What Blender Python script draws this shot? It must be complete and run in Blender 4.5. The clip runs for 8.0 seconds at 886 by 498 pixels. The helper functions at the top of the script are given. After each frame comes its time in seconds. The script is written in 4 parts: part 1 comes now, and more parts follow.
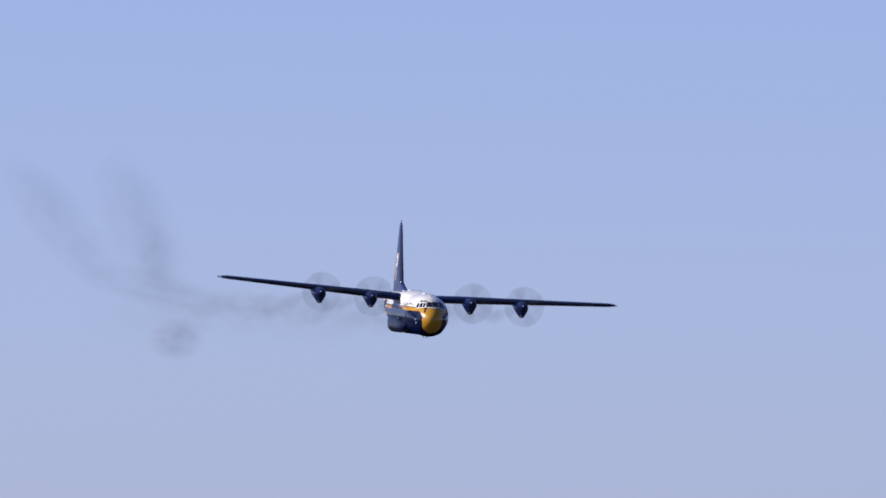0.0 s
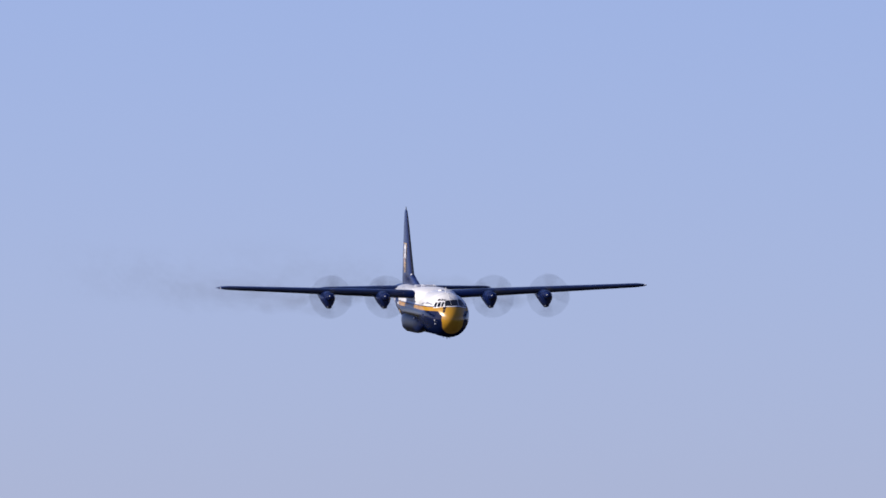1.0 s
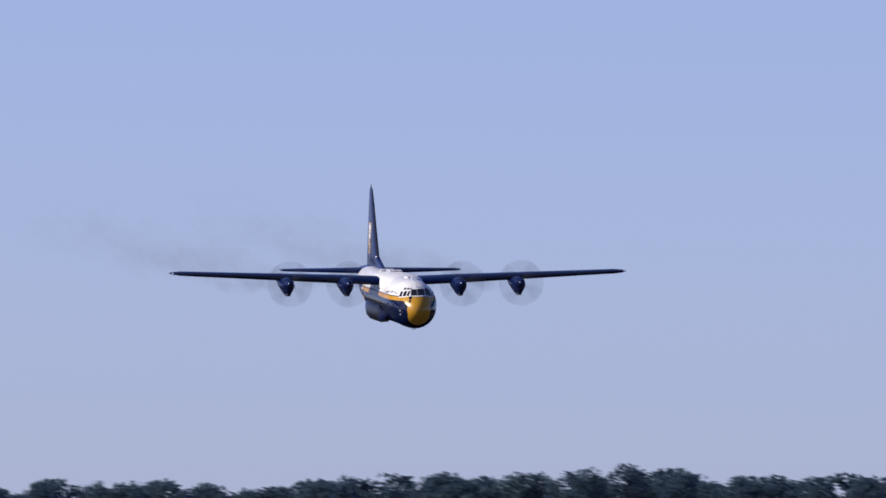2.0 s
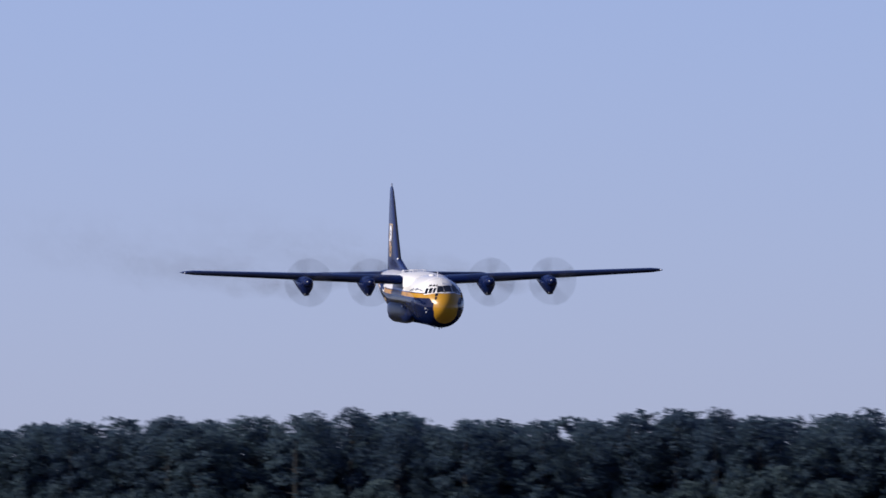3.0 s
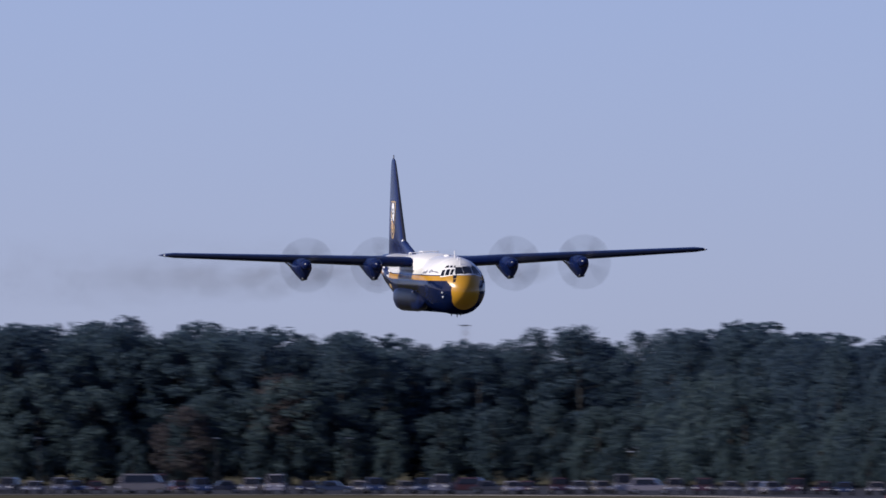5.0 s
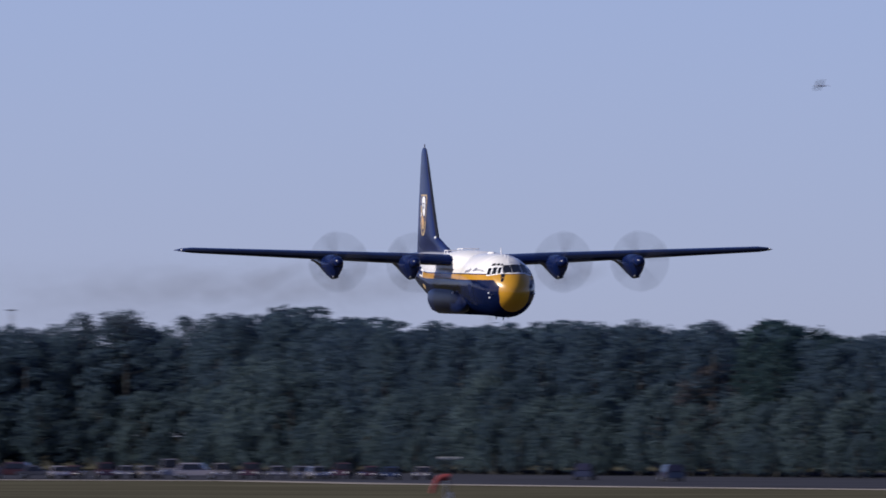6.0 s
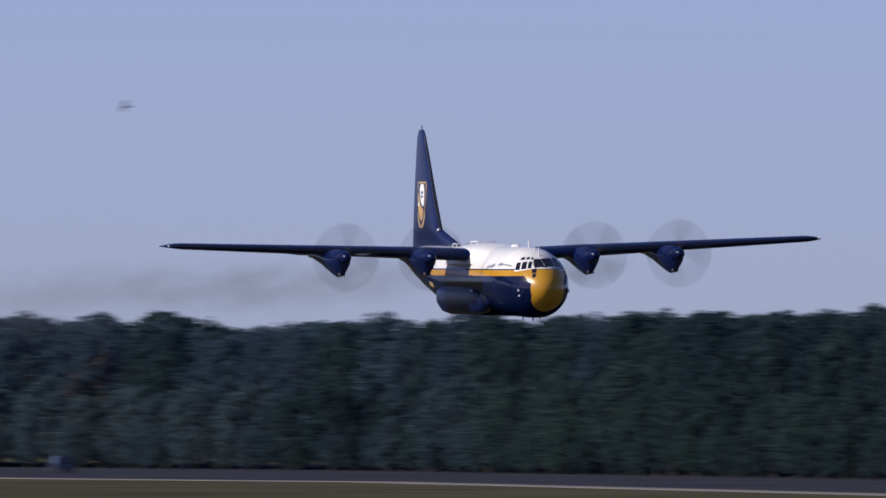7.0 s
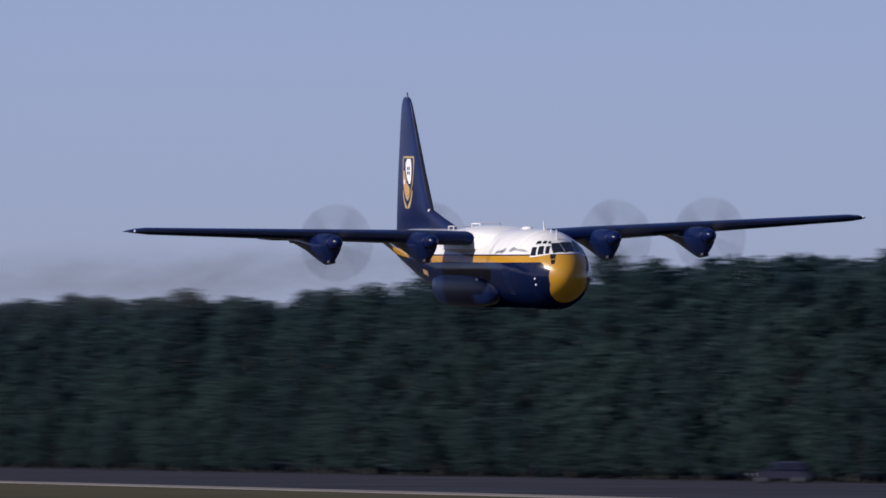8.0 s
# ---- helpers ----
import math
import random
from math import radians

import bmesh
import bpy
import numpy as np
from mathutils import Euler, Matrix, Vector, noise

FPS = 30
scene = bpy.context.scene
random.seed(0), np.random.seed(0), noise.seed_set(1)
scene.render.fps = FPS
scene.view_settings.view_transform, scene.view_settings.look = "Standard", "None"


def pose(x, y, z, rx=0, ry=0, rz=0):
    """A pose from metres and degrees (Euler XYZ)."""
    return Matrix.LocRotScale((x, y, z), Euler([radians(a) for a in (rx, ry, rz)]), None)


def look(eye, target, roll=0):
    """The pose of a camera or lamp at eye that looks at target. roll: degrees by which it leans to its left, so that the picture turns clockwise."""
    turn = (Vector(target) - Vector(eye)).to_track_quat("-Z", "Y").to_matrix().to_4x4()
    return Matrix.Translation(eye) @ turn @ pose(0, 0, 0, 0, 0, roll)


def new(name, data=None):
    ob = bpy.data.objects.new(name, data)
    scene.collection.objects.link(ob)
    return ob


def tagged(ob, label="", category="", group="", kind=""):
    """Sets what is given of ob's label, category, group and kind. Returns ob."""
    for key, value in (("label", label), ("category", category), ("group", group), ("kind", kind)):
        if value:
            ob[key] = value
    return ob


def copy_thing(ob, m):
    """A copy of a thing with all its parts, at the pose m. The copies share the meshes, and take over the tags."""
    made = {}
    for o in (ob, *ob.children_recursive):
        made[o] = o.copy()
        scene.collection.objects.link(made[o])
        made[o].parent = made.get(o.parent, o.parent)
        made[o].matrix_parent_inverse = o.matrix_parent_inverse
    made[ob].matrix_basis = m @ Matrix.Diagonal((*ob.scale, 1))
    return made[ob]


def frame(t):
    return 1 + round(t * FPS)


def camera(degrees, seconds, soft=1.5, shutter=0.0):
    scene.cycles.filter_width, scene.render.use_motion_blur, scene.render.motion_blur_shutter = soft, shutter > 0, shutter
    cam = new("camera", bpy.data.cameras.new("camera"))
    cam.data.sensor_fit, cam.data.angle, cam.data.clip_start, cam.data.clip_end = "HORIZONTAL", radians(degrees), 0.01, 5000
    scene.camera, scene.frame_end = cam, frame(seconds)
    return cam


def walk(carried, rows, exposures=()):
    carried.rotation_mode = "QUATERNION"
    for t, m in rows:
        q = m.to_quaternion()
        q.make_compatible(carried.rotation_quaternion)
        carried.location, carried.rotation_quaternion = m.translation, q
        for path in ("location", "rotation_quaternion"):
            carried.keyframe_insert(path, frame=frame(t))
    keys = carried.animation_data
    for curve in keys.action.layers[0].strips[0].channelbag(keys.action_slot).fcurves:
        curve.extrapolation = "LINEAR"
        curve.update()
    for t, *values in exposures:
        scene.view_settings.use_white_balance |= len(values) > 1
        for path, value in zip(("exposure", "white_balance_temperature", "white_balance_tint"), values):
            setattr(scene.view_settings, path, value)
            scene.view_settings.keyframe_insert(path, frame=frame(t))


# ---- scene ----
# ---- camera and its way ----
LENS = 2.894
CAMERA_ROWS = (  # seconds, pan and tilt in degrees
    (0, -5.5446, 1.3195),
    (0.5, -5.1211, 1.3146),
    (1, -4.7400, 1.2671),
    (1.5, -4.2635, 1.1782),
    (1.7, -4.0509, 1.1312),
    (2.8, -3.0382, 0.9153),
    (3, -2.8538, 0.8801),
    (3.5, -2.2660, 0.7870),
    (4, -1.7258, 0.6993),
    (5.5, 0.2952, 0.5456),
    (6, 1.0500, 0.5288),
    (6.5, 1.9429, 0.5176),
    (7, 3.0430, 0.5011),
    (7.5, 4.2694, 0.4825),
    (8, 5.6640, 0.4664),
)
AIRCRAFT_ROWS = (  # seconds, place, roll, pitch and heading in degrees
    (0, -171.47, 1738.47, 41.10, -3.99, -2.07, -75.80),
    (0.5, -152.42, 1675.00, 39.86, 1.52, -2.86, -75.35),
    (1, -135.28, 1619.60, 37.53, 0.59, -3.09, -75.45),
    (1.5, -119.33, 1570.00, 34.60, 0.41, -3.56, -76.10),
    (1.7, -113.15, 1552.00, 33.36, 0.50, -4.20, -76.30),
    (2.8, -79.96, 1462.88, 26.59, 0.67, -3.06, -76.95),
    (3, -73.80, 1446.14, 25.46, 0.49, -2.32, -77.00),
    (3.5, -58.27, 1404.52, 22.89, 0.43, -1.99, -76.74),
    (4, -42.52, 1361.98, 20.73, 0.76, -1.52, -76.87),
    (5.5, 6.45, 1215.02, 16.54, 0.52, -0.95, -78.19),
    (6, 23.33, 1156.91, 15.69, 0.23, -0.84, -77.63),
    (6.5, 40.42, 1094.56, 15.02, 0.68, -0.91, -76.83),
    (7, 57.70, 1029.58, 14.46, 0.81, -0.56, -76.43),
    (7.5, 75.11, 964.80, 14.02, 1.00, -0.47, -76.66),
    (8, 92.63, 904.48, 13.73, 1.20, -0.47, -76.95),
)
EYE = 7.5
cam = camera(LENS, 8.0, soft=1.6, shutter=0.5)
walk(cam, [(t, pose(0, 0, EYE, 90 + e, 0, -a)) for t, a, e in CAMERA_ROWS],
     exposures=[(0, 0.30), (3.5, 0.22), (5.5, 0.15), (6.5, 0.11), (8.0, -0.04)])

# ---- sky and sun ----
SUN_FROM = Vector((-0.86, -0.08, 0.48)).normalized()   # towards the sun
world = bpy.data.worlds.new("sky")
scene.world = world
world.use_nodes = True
wn, wl = world.node_tree.nodes, world.node_tree.links
wn.clear()
w_out = wn.new("ShaderNodeOutputWorld")
w_bg = wn.new("ShaderNodeBackground")
w_sky = wn.new("ShaderNodeTexSky")
w_sky.sky_type = 'NISHITA'
w_sky.sun_disc = False
w_sky.sun_elevation = math.asin(SUN_FROM.z)
w_sky.sun_rotation = math.atan2(SUN_FROM.x, SUN_FROM.y)
w_sky.air_density, w_sky.dust_density, w_sky.ozone_density = 0.55, 0.6, 6.0
w_tc = wn.new("ShaderNodeTexCoord")
w_map = wn.new("ShaderNodeMapping")       # the dim foot of the haze lies below the tree line
w_map.inputs["Location"].default_value = (0, 0, 0.014)
w_tint = wn.new("ShaderNodeMix")
w_tint.data_type, w_tint.blend_type = 'RGBA', 'MULTIPLY'
w_tint.inputs[0].default_value = 1.0
w_tint.inputs[7].default_value = (1.31, 1.0, 1.095, 1)
wl.new(w_tc.outputs["Generated"], w_map.inputs[0])
wl.new(w_map.outputs[0], w_sky.inputs[0])
wl.new(w_sky.outputs[0], w_tint.inputs[6])
wl.new(w_tint.outputs[2], w_bg.inputs[0])
w_bg.inputs[1].default_value = 0.110
wl.new(w_bg.outputs[0], w_out.inputs[0])
sun_data = bpy.data.lights.new("sun", 'SUN')
sun_data.energy, sun_data.angle, sun_data.color = 4.9, radians(0.53), (1.0, 0.93, 0.82)
sun = new("sun", sun_data)
sun.matrix_world = look((-400, -200, 400), Vector((-400, -200, 400)) - SUN_FROM)


# ---- materials ----
def nodes_of(name):
    m = bpy.data.materials.new(name)
    m.use_nodes = True
    nt = m.node_tree
    return m, nt, nt.nodes["Principled BSDF"]


def node(nt, kind, **inputs):
    n = nt.nodes.new(kind)
    for k, v in inputs.items():
        n.inputs[k.replace("_", " ")].default_value = v
    return n


def ramp(nt, fac, stops, smooth=False):
    n = nt.nodes.new("ShaderNodeValToRGB")
    n.color_ramp.interpolation = 'EASE' if smooth else 'LINEAR'
    e = n.color_ramp.elements
    while len(e) < len(stops):
        e.new(0.5)
    for el, (p, c) in zip(e, stops):
        el.position, el.color = p, (*c, 1) if len(c) == 3 else c
    nt.links.new(fac, n.inputs[0])
    return n.outputs[0]


def maths(nt, op, a, b=None, c=None):
    n = nt.nodes.new("ShaderNodeMath")
    n.operation = op
    for i, v in enumerate((a, b, c)):
        if v is None:
            continue
        if hasattr(v, "is_linked"):
            nt.links.new(v, n.inputs[i])
        else:
            n.inputs[i].default_value = v
    return n.outputs[0]


def mix(nt, fac, a, b, blend='MIX'):
    n = nt.nodes.new("ShaderNodeMix")
    n.data_type, n.blend_type = 'RGBA', blend
    for i, v in ((0, fac), (6, a), (7, b)):
        if hasattr(v, "is_linked"):
            nt.links.new(v, n.inputs[i])
        elif i == 0:
            n.inputs[i].default_value = v
        else:
            n.inputs[i].default_value = (*v, 1)
    return n.outputs[2]


def worn(name, colour, rough=0.4, metal=0.0, scale=1.2, spread=0.25, bump=0.02, coat=0.0, gloss=0.5):
    """A surface of one colour, with stains and fine grain at two scales."""
    m, nt, p = nodes_of(name)
    tc = nt.nodes.new("ShaderNodeTexCoord")
    a = node(nt, "ShaderNodeTexNoise", Scale=scale, Detail=5.0)
    b = node(nt, "ShaderNodeTexNoise", Scale=scale * 14, Detail=3.0)
    nt.links.new(tc.outputs["Object"], a.inputs["Vector"])
    nt.links.new(tc.outputs["Object"], b.inputs["Vector"])
    lo = tuple(c * (1 - spread) for c in colour)
    hi = tuple(min(1, c * (1 + spread)) for c in colour)
    f = maths(nt, 'ADD', maths(nt, 'MULTIPLY', a.outputs[0], 0.7), maths(nt, 'MULTIPLY', b.outputs[0], 0.3))
    nt.links.new(ramp(nt, f, ((0.3, lo), (0.7, hi))), p.inputs["Base Color"])
    p.inputs["Roughness"].default_value = rough
    p.inputs["Metallic"].default_value = metal
    p.inputs["Coat Weight"].default_value = coat
    p.inputs["Specular IOR Level"].default_value = gloss
    if bump:
        bn = node(nt, "ShaderNodeBump", Strength=0.3, Distance=bump)
        nt.links.new(b.outputs[0], bn.inputs["Height"])
        nt.links.new(bn.outputs[0], p.inputs["Normal"])
    return m


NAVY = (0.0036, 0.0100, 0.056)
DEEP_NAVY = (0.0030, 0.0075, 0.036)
YELLOW = (0.48, 0.245, 0.022)
WHITE = (0.78, 0.77, 0.78)
navy_paint = worn("navy_paint", NAVY, 0.26, scale=0.6, spread=0.22, bump=0.002, gloss=0.18)
deep_navy_paint = worn("deep_navy_paint", DEEP_NAVY, 0.30, scale=0.6, spread=0.3, bump=0.003, gloss=0.1)
black_rubber = worn("black_rubber", (0.02, 0.02, 0.022), 0.6, spread=0.3)
white_paint = worn("white_paint", WHITE, 0.35, scale=0.5, spread=0.06, bump=0.002, coat=0.2)
yellow_paint = worn("yellow_paint", YELLOW, 0.25, scale=0.5, spread=0.1, bump=0.002, coat=0.4)
bare_metal = worn("bare_metal", (0.32, 0.32, 0.33), 0.38, metal=0.9, spread=0.25)
window_glass = worn("window_glass", (0.010, 0.011, 0.016), 0.08, spread=0.2, bump=0)
dark_frame = worn("dark_frame", (0.05, 0.05, 0.06), 0.4, spread=0.1, bump=0)
lamp_glass = worn("lamp_glass", (0.8, 0.8, 0.82), 0.1, spread=0.05, bump=0)


LINE_LOW, LINE_HIGH, NOSE_EDGE = 0.52, 0.86, 10.90


def fuselage_paint():
    """White roof, yellow cheat line with a dark pinstripe, navy belly and a yellow nose."""
    m, nt, p = nodes_of("fuselage_paint")
    tc = nt.nodes.new("ShaderNodeTexCoord")
    xyz = nt.nodes.new("ShaderNodeSeparateXYZ")
    nt.links.new(tc.outputs["Object"], xyz.inputs[0])
    x, y, z = xyz.outputs
    grime = node(nt, "ShaderNodeTexNoise", Scale=0.7, Detail=6.0)
    fine = node(nt, "ShaderNodeTexNoise", Scale=9.0, Detail=3.0)
    for n in (grime, fine):
        nt.links.new(tc.outputs["Object"], n.inputs["Vector"])
    over = lambda v, e: maths(nt, 'GREATER_THAN', v, e)
    both = lambda a, b: maths(nt, 'MULTIPLY', a, b)
    # the line climbs a little towards the tail
    level = maths(nt, 'ADD', z, both(maths(nt, 'MINIMUM', maths(nt, 'ADD', x, 5.0), 0.0), 0.06))
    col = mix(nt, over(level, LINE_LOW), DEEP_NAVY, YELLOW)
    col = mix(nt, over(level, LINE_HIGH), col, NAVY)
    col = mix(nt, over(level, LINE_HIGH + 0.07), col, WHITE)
    # tail cone is navy
    col = mix(nt, over(x, -13.5), NAVY, col)
    # yellow nose, its edge raked
    edge = maths(nt, 'ADD', x, both(maths(nt, 'MAXIMUM', maths(nt, 'SUBTRACT', z, 0.1), 0.0), 1.6))
    edge = maths(nt, 'ADD', edge, both(maths(nt, 'MAXIMUM', maths(nt, 'SUBTRACT', -0.6, z), 0.0), 0.65))
    nose = both(over(edge, NOSE_EDGE), maths(nt, 'LESS_THAN', z, 0.90))
    col = mix(nt, nose, col, YELLOW)
    col = mix(nt, maths(nt, 'MULTIPLY', grime.outputs[0], 0.22), col, (0.12, 0.12, 0.13), 'MULTIPLY')
    seams = maths(nt, 'LESS_THAN', maths(nt, 'FRACT', maths(nt, 'MULTIPLY', x, 0.62)), 0.012)
    col = mix(nt, maths(nt, 'MULTIPLY', seams, maths(nt, 'SUBTRACT', 0.4, maths(nt, 'MULTIPLY', nose, 0.4))), col, (0.03, 0.03, 0.04))
    nt.links.new(col, p.inputs["Base Color"])
    shine = nt.nodes.new("ShaderNodeMapRange")      # gloss fades to none down the belly, the flanks are glossy, the radome most
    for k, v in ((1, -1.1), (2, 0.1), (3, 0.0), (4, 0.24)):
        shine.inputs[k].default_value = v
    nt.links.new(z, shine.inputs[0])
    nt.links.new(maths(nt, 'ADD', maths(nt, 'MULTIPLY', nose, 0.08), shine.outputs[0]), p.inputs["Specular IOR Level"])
    nt.links.new(maths(nt, 'MULTIPLY', nose, 0.18), p.inputs["Coat Weight"])
    p.inputs["Coat Roughness"].default_value = 0.06
    nt.links.new(maths(nt, 'ADD', maths(nt, 'MULTIPLY', nose, 0.15), 0.15), p.inputs["Roughness"])
    bn = node(nt, "ShaderNodeBump", Strength=0.25, Distance=0.02)
    nt.links.new(grime.outputs[0], bn.inputs["Height"])
    nt.links.new(bn.outputs[0], p.inputs["Normal"])
    return m




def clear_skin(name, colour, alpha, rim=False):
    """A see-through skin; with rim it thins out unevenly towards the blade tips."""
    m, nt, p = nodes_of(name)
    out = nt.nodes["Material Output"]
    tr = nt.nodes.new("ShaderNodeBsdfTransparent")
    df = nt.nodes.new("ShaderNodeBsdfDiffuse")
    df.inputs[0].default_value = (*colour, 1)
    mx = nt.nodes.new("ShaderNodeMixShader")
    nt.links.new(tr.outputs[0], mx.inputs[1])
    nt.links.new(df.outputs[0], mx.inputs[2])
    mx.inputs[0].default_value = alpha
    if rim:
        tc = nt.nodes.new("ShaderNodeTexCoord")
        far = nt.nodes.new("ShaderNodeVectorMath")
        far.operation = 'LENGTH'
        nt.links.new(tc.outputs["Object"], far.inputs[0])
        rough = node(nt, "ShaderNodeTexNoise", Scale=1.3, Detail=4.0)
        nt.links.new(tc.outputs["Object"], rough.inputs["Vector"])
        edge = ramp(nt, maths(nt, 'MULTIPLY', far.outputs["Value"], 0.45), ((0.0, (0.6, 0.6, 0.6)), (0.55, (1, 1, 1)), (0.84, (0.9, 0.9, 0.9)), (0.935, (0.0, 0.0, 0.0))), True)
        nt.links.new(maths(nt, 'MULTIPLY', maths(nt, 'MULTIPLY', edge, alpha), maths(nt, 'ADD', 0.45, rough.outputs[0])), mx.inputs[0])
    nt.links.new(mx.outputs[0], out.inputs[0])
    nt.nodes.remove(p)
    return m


blade_blur = clear_skin("blade_blur", (0.08, 0.08, 0.09), 0.15)
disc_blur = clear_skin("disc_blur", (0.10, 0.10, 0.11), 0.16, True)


# ---- mesh helpers ----
def part(name, bm, material, parent, label=""):
    """Links a bmesh as one mesh object under a thing or a part."""
    me = bpy.data.meshes.new(name)
    bmesh.ops.recalc_face_normals(bm, faces=bm.faces)
    bm.to_mesh(me)
    bm.free()
    me.materials.append(material)
    ob = new(name, me)
    ob.parent = parent
    if label:
        tagged(ob, label)
    return ob


def thing(name, label, category, group="", kind=""):
    return tagged(new(name), label, category, group, kind)


def smooth(ob, angle=40):
    ob.data.polygons.foreach_set("use_smooth", [True] * len(ob.data.polygons))
    ob.data.set_sharp_from_angle(angle=radians(angle))
    return ob


def loft(bm, rings, closed=True, caps=True):
    """Skins a row of rings of equal length."""
    vs = [[bm.verts.new(p) for p in r] for r in rings]
    n = len(rings[0])
    for a, b in zip(vs, vs[1:]):
        for i in range(n if closed else n - 1):
            j = (i + 1) % n
            bm.faces.new((a[i], a[j], b[j], b[i]))
    if caps:
        bm.faces.new(vs[0])
        bm.faces.new(vs[-1])
    return bm


def box(bm, lo, hi, bevel=0.0):
    c = (Vector(lo) + Vector(hi)) / 2
    d = Vector(hi) - Vector(lo)
    r = bmesh.ops.create_cube(bm, size=1, matrix=Matrix.Translation(c) @ Matrix.Diagonal((*d, 1)))
    if bevel:
        es = {e for v in r["verts"] for e in v.link_edges}
        bmesh.ops.bevel(bm, geom=list(es), offset=bevel, segments=2, affect='EDGES')
    return bm


def rod(bm, a, b, r1, r2=None, n=8):
    a, b = Vector(a), Vector(b)
    q = (b - a).to_track_quat('Z', 'Y').to_matrix()
    r2 = r1 if r2 is None else r2
    rings = [[p + q @ Vector((r * math.cos(k * math.tau / n), r * math.sin(k * math.tau / n), 0)) for k in range(n)]
             for p, r in ((a, r1), (b, r2))]
    return loft(bm, rings)


# ---- the aircraft: x forwards, y to its left, z up ----
# stations of the hull: x, middle height, half height, half width
NOSE = tuple((11.60 - u, -0.26 + 0.05 * u, 1.20 * u ** 0.47, 1.22 * u ** 0.47) for u in (0.002, 0.01, 0.03, 0.06, 0.1, 0.16, 0.24, 0.33, 0.44, 0.57, 0.72, 0.9, 1.1, 1.3))
HULL = NOSE + ((10.10, -0.22, 1.47, 1.49),
        (9.50, -0.13, 1.70, 1.71), (9.00, -0.05, 1.89, 1.86), (8.40, 0.05, 1.98, 1.99), (7.60, 0.11, 2.05, 2.08),
        (6.60, 0.16, 2.06, 2.14), (5.0, 0.18, 2.05, 2.16), (1.0, 0.19, 2.04, 2.17), (-4.0, 0.19, 2.04, 2.17),
        (-6.5, 0.50, 1.73, 2.12), (-9.0, 0.82, 1.41, 1.97), (-11.5, 1.17, 1.06, 1.70), (-14.0, 1.48, 0.75, 1.30),
        (-16.5, 1.69, 0.49, 0.86), (-18.0, 1.74, 0.32, 0.45), (-18.5, 1.76, 0.08, 0.10))


def hull_at(x):
    for a, b in zip(HULL, HULL[1:]):
        if a[0] >= x >= b[0]:
            f = (a[0] - x) / (a[0] - b[0])
            return [u + (v - u) * f for u, v in zip(a[1:], b[1:])]
    return HULL[-1][1:] if x < 0 else HULL[0][1:]


def skin(x, deg, off=0.0):
    """A point on the hull: deg 0 is straight up, 90 to the right-hand side of the aircraft."""
    zc, hz, hw = hull_at(x)
    a = radians(deg)
    s, c = math.sin(a), math.cos(a)
    e = 0.99
    return Vector((x, -(hw + off) * math.copysign(abs(s) ** e, s), zc + (hz + off) * math.copysign(abs(c) ** e, c)))


def skin_patch(x0, x1, d0, d1, off=0.012, thick=0.04, nx=4, nd=4, shift=0.0):
    """A curved plate on the hull; shift rakes it in x from its top to its foot."""
    bm = bmesh.new()
    lay = []
    for o in (off, off - thick):
        lay.append([[bm.verts.new(skin(x0 + (x1 - x0) * i / nx + shift * j / nd, d0 + (d1 - d0) * j / nd, o)) for j in range(nd + 1)] for i in range(nx + 1)])
    for g in lay:
        for i in range(nx):
            for j in range(nd):
                bm.faces.new((g[i][j], g[i + 1][j], g[i + 1][j + 1], g[i][j + 1]))
    rim = [(i, 0) for i in range(nx)] + [(nx, j) for j in range(nd)] + [(i, nd) for i in range(nx, 0, -1)] + [(0, j) for j in range(nd, 0, -1)]
    for (i, j), (k, l) in zip(rim, rim[1:] + rim[:1]):
        bm.faces.new((lay[0][i][j], lay[0][k][l], lay[1][k][l], lay[1][i][j]))
    return bm


def skin_quad(corners, off, thick=0.03, n=4):
    """A curved plate on the hull between four corners, each given by x and degrees."""
    bm = bmesh.new()
    (xa, da), (xb, db), (xc, dc), (xd, dd) = corners
    lay = []
    for o in (off, off - thick):
        g = []
        for i in range(n + 1):
            u = i / n
            top, foot = (xa + (xb - xa) * u, da + (db - da) * u), (xd + (xc - xd) * u, dd + (dc - dd) * u)
            g.append([bm.verts.new(skin(top[0] + (foot[0] - top[0]) * j / n, top[1] + (foot[1] - top[1]) * j / n, o)) for j in range(n + 1)])
        lay.append(g)
    for g in lay:
        for i in range(n):
            for j in range(n):
                bm.faces.new((g[i][j], g[i + 1][j], g[i + 1][j + 1], g[i][j + 1]))
    rim = [(i, 0) for i in range(n)] + [(n, j) for j in range(n)] + [(i, n) for i in range(n, 0, -1)] + [(0, j) for j in range(n, 0, -1)]
    for (i, j), (k, l) in zip(rim, rim[1:] + rim[:1]):
        bm.faces.new((lay[0][i][j], lay[0][k][l], lay[1][k][l], lay[1][i][j]))
    return bm


def foil(y, le, chord, z, thick, n=14):
    """An aerofoil section, as a ring."""
    up, lo = [], []
    for k in range(n + 1):
        u = (1 - math.cos(math.pi * k / n)) / 2
        t = thick * chord * 5 * (0.2969 * math.sqrt(u) - 0.126 * u - 0.3516 * u ** 2 + 0.2843 * u ** 3 - 0.1036 * u ** 4)
        camber = 0.02 * chord * (1 - (2 * u - 1) ** 2)
        up.append(Vector((le - u * chord, y, z + camber + t)))
        lo.append(Vector((le - u * chord, y, z + camber - t)))
    return up + lo[-2:0:-1]


WING_Z, TIP_Z = 1.60, 2.44
ENGINE_Y = (-10.2, -5.0, 5.0, 10.2)


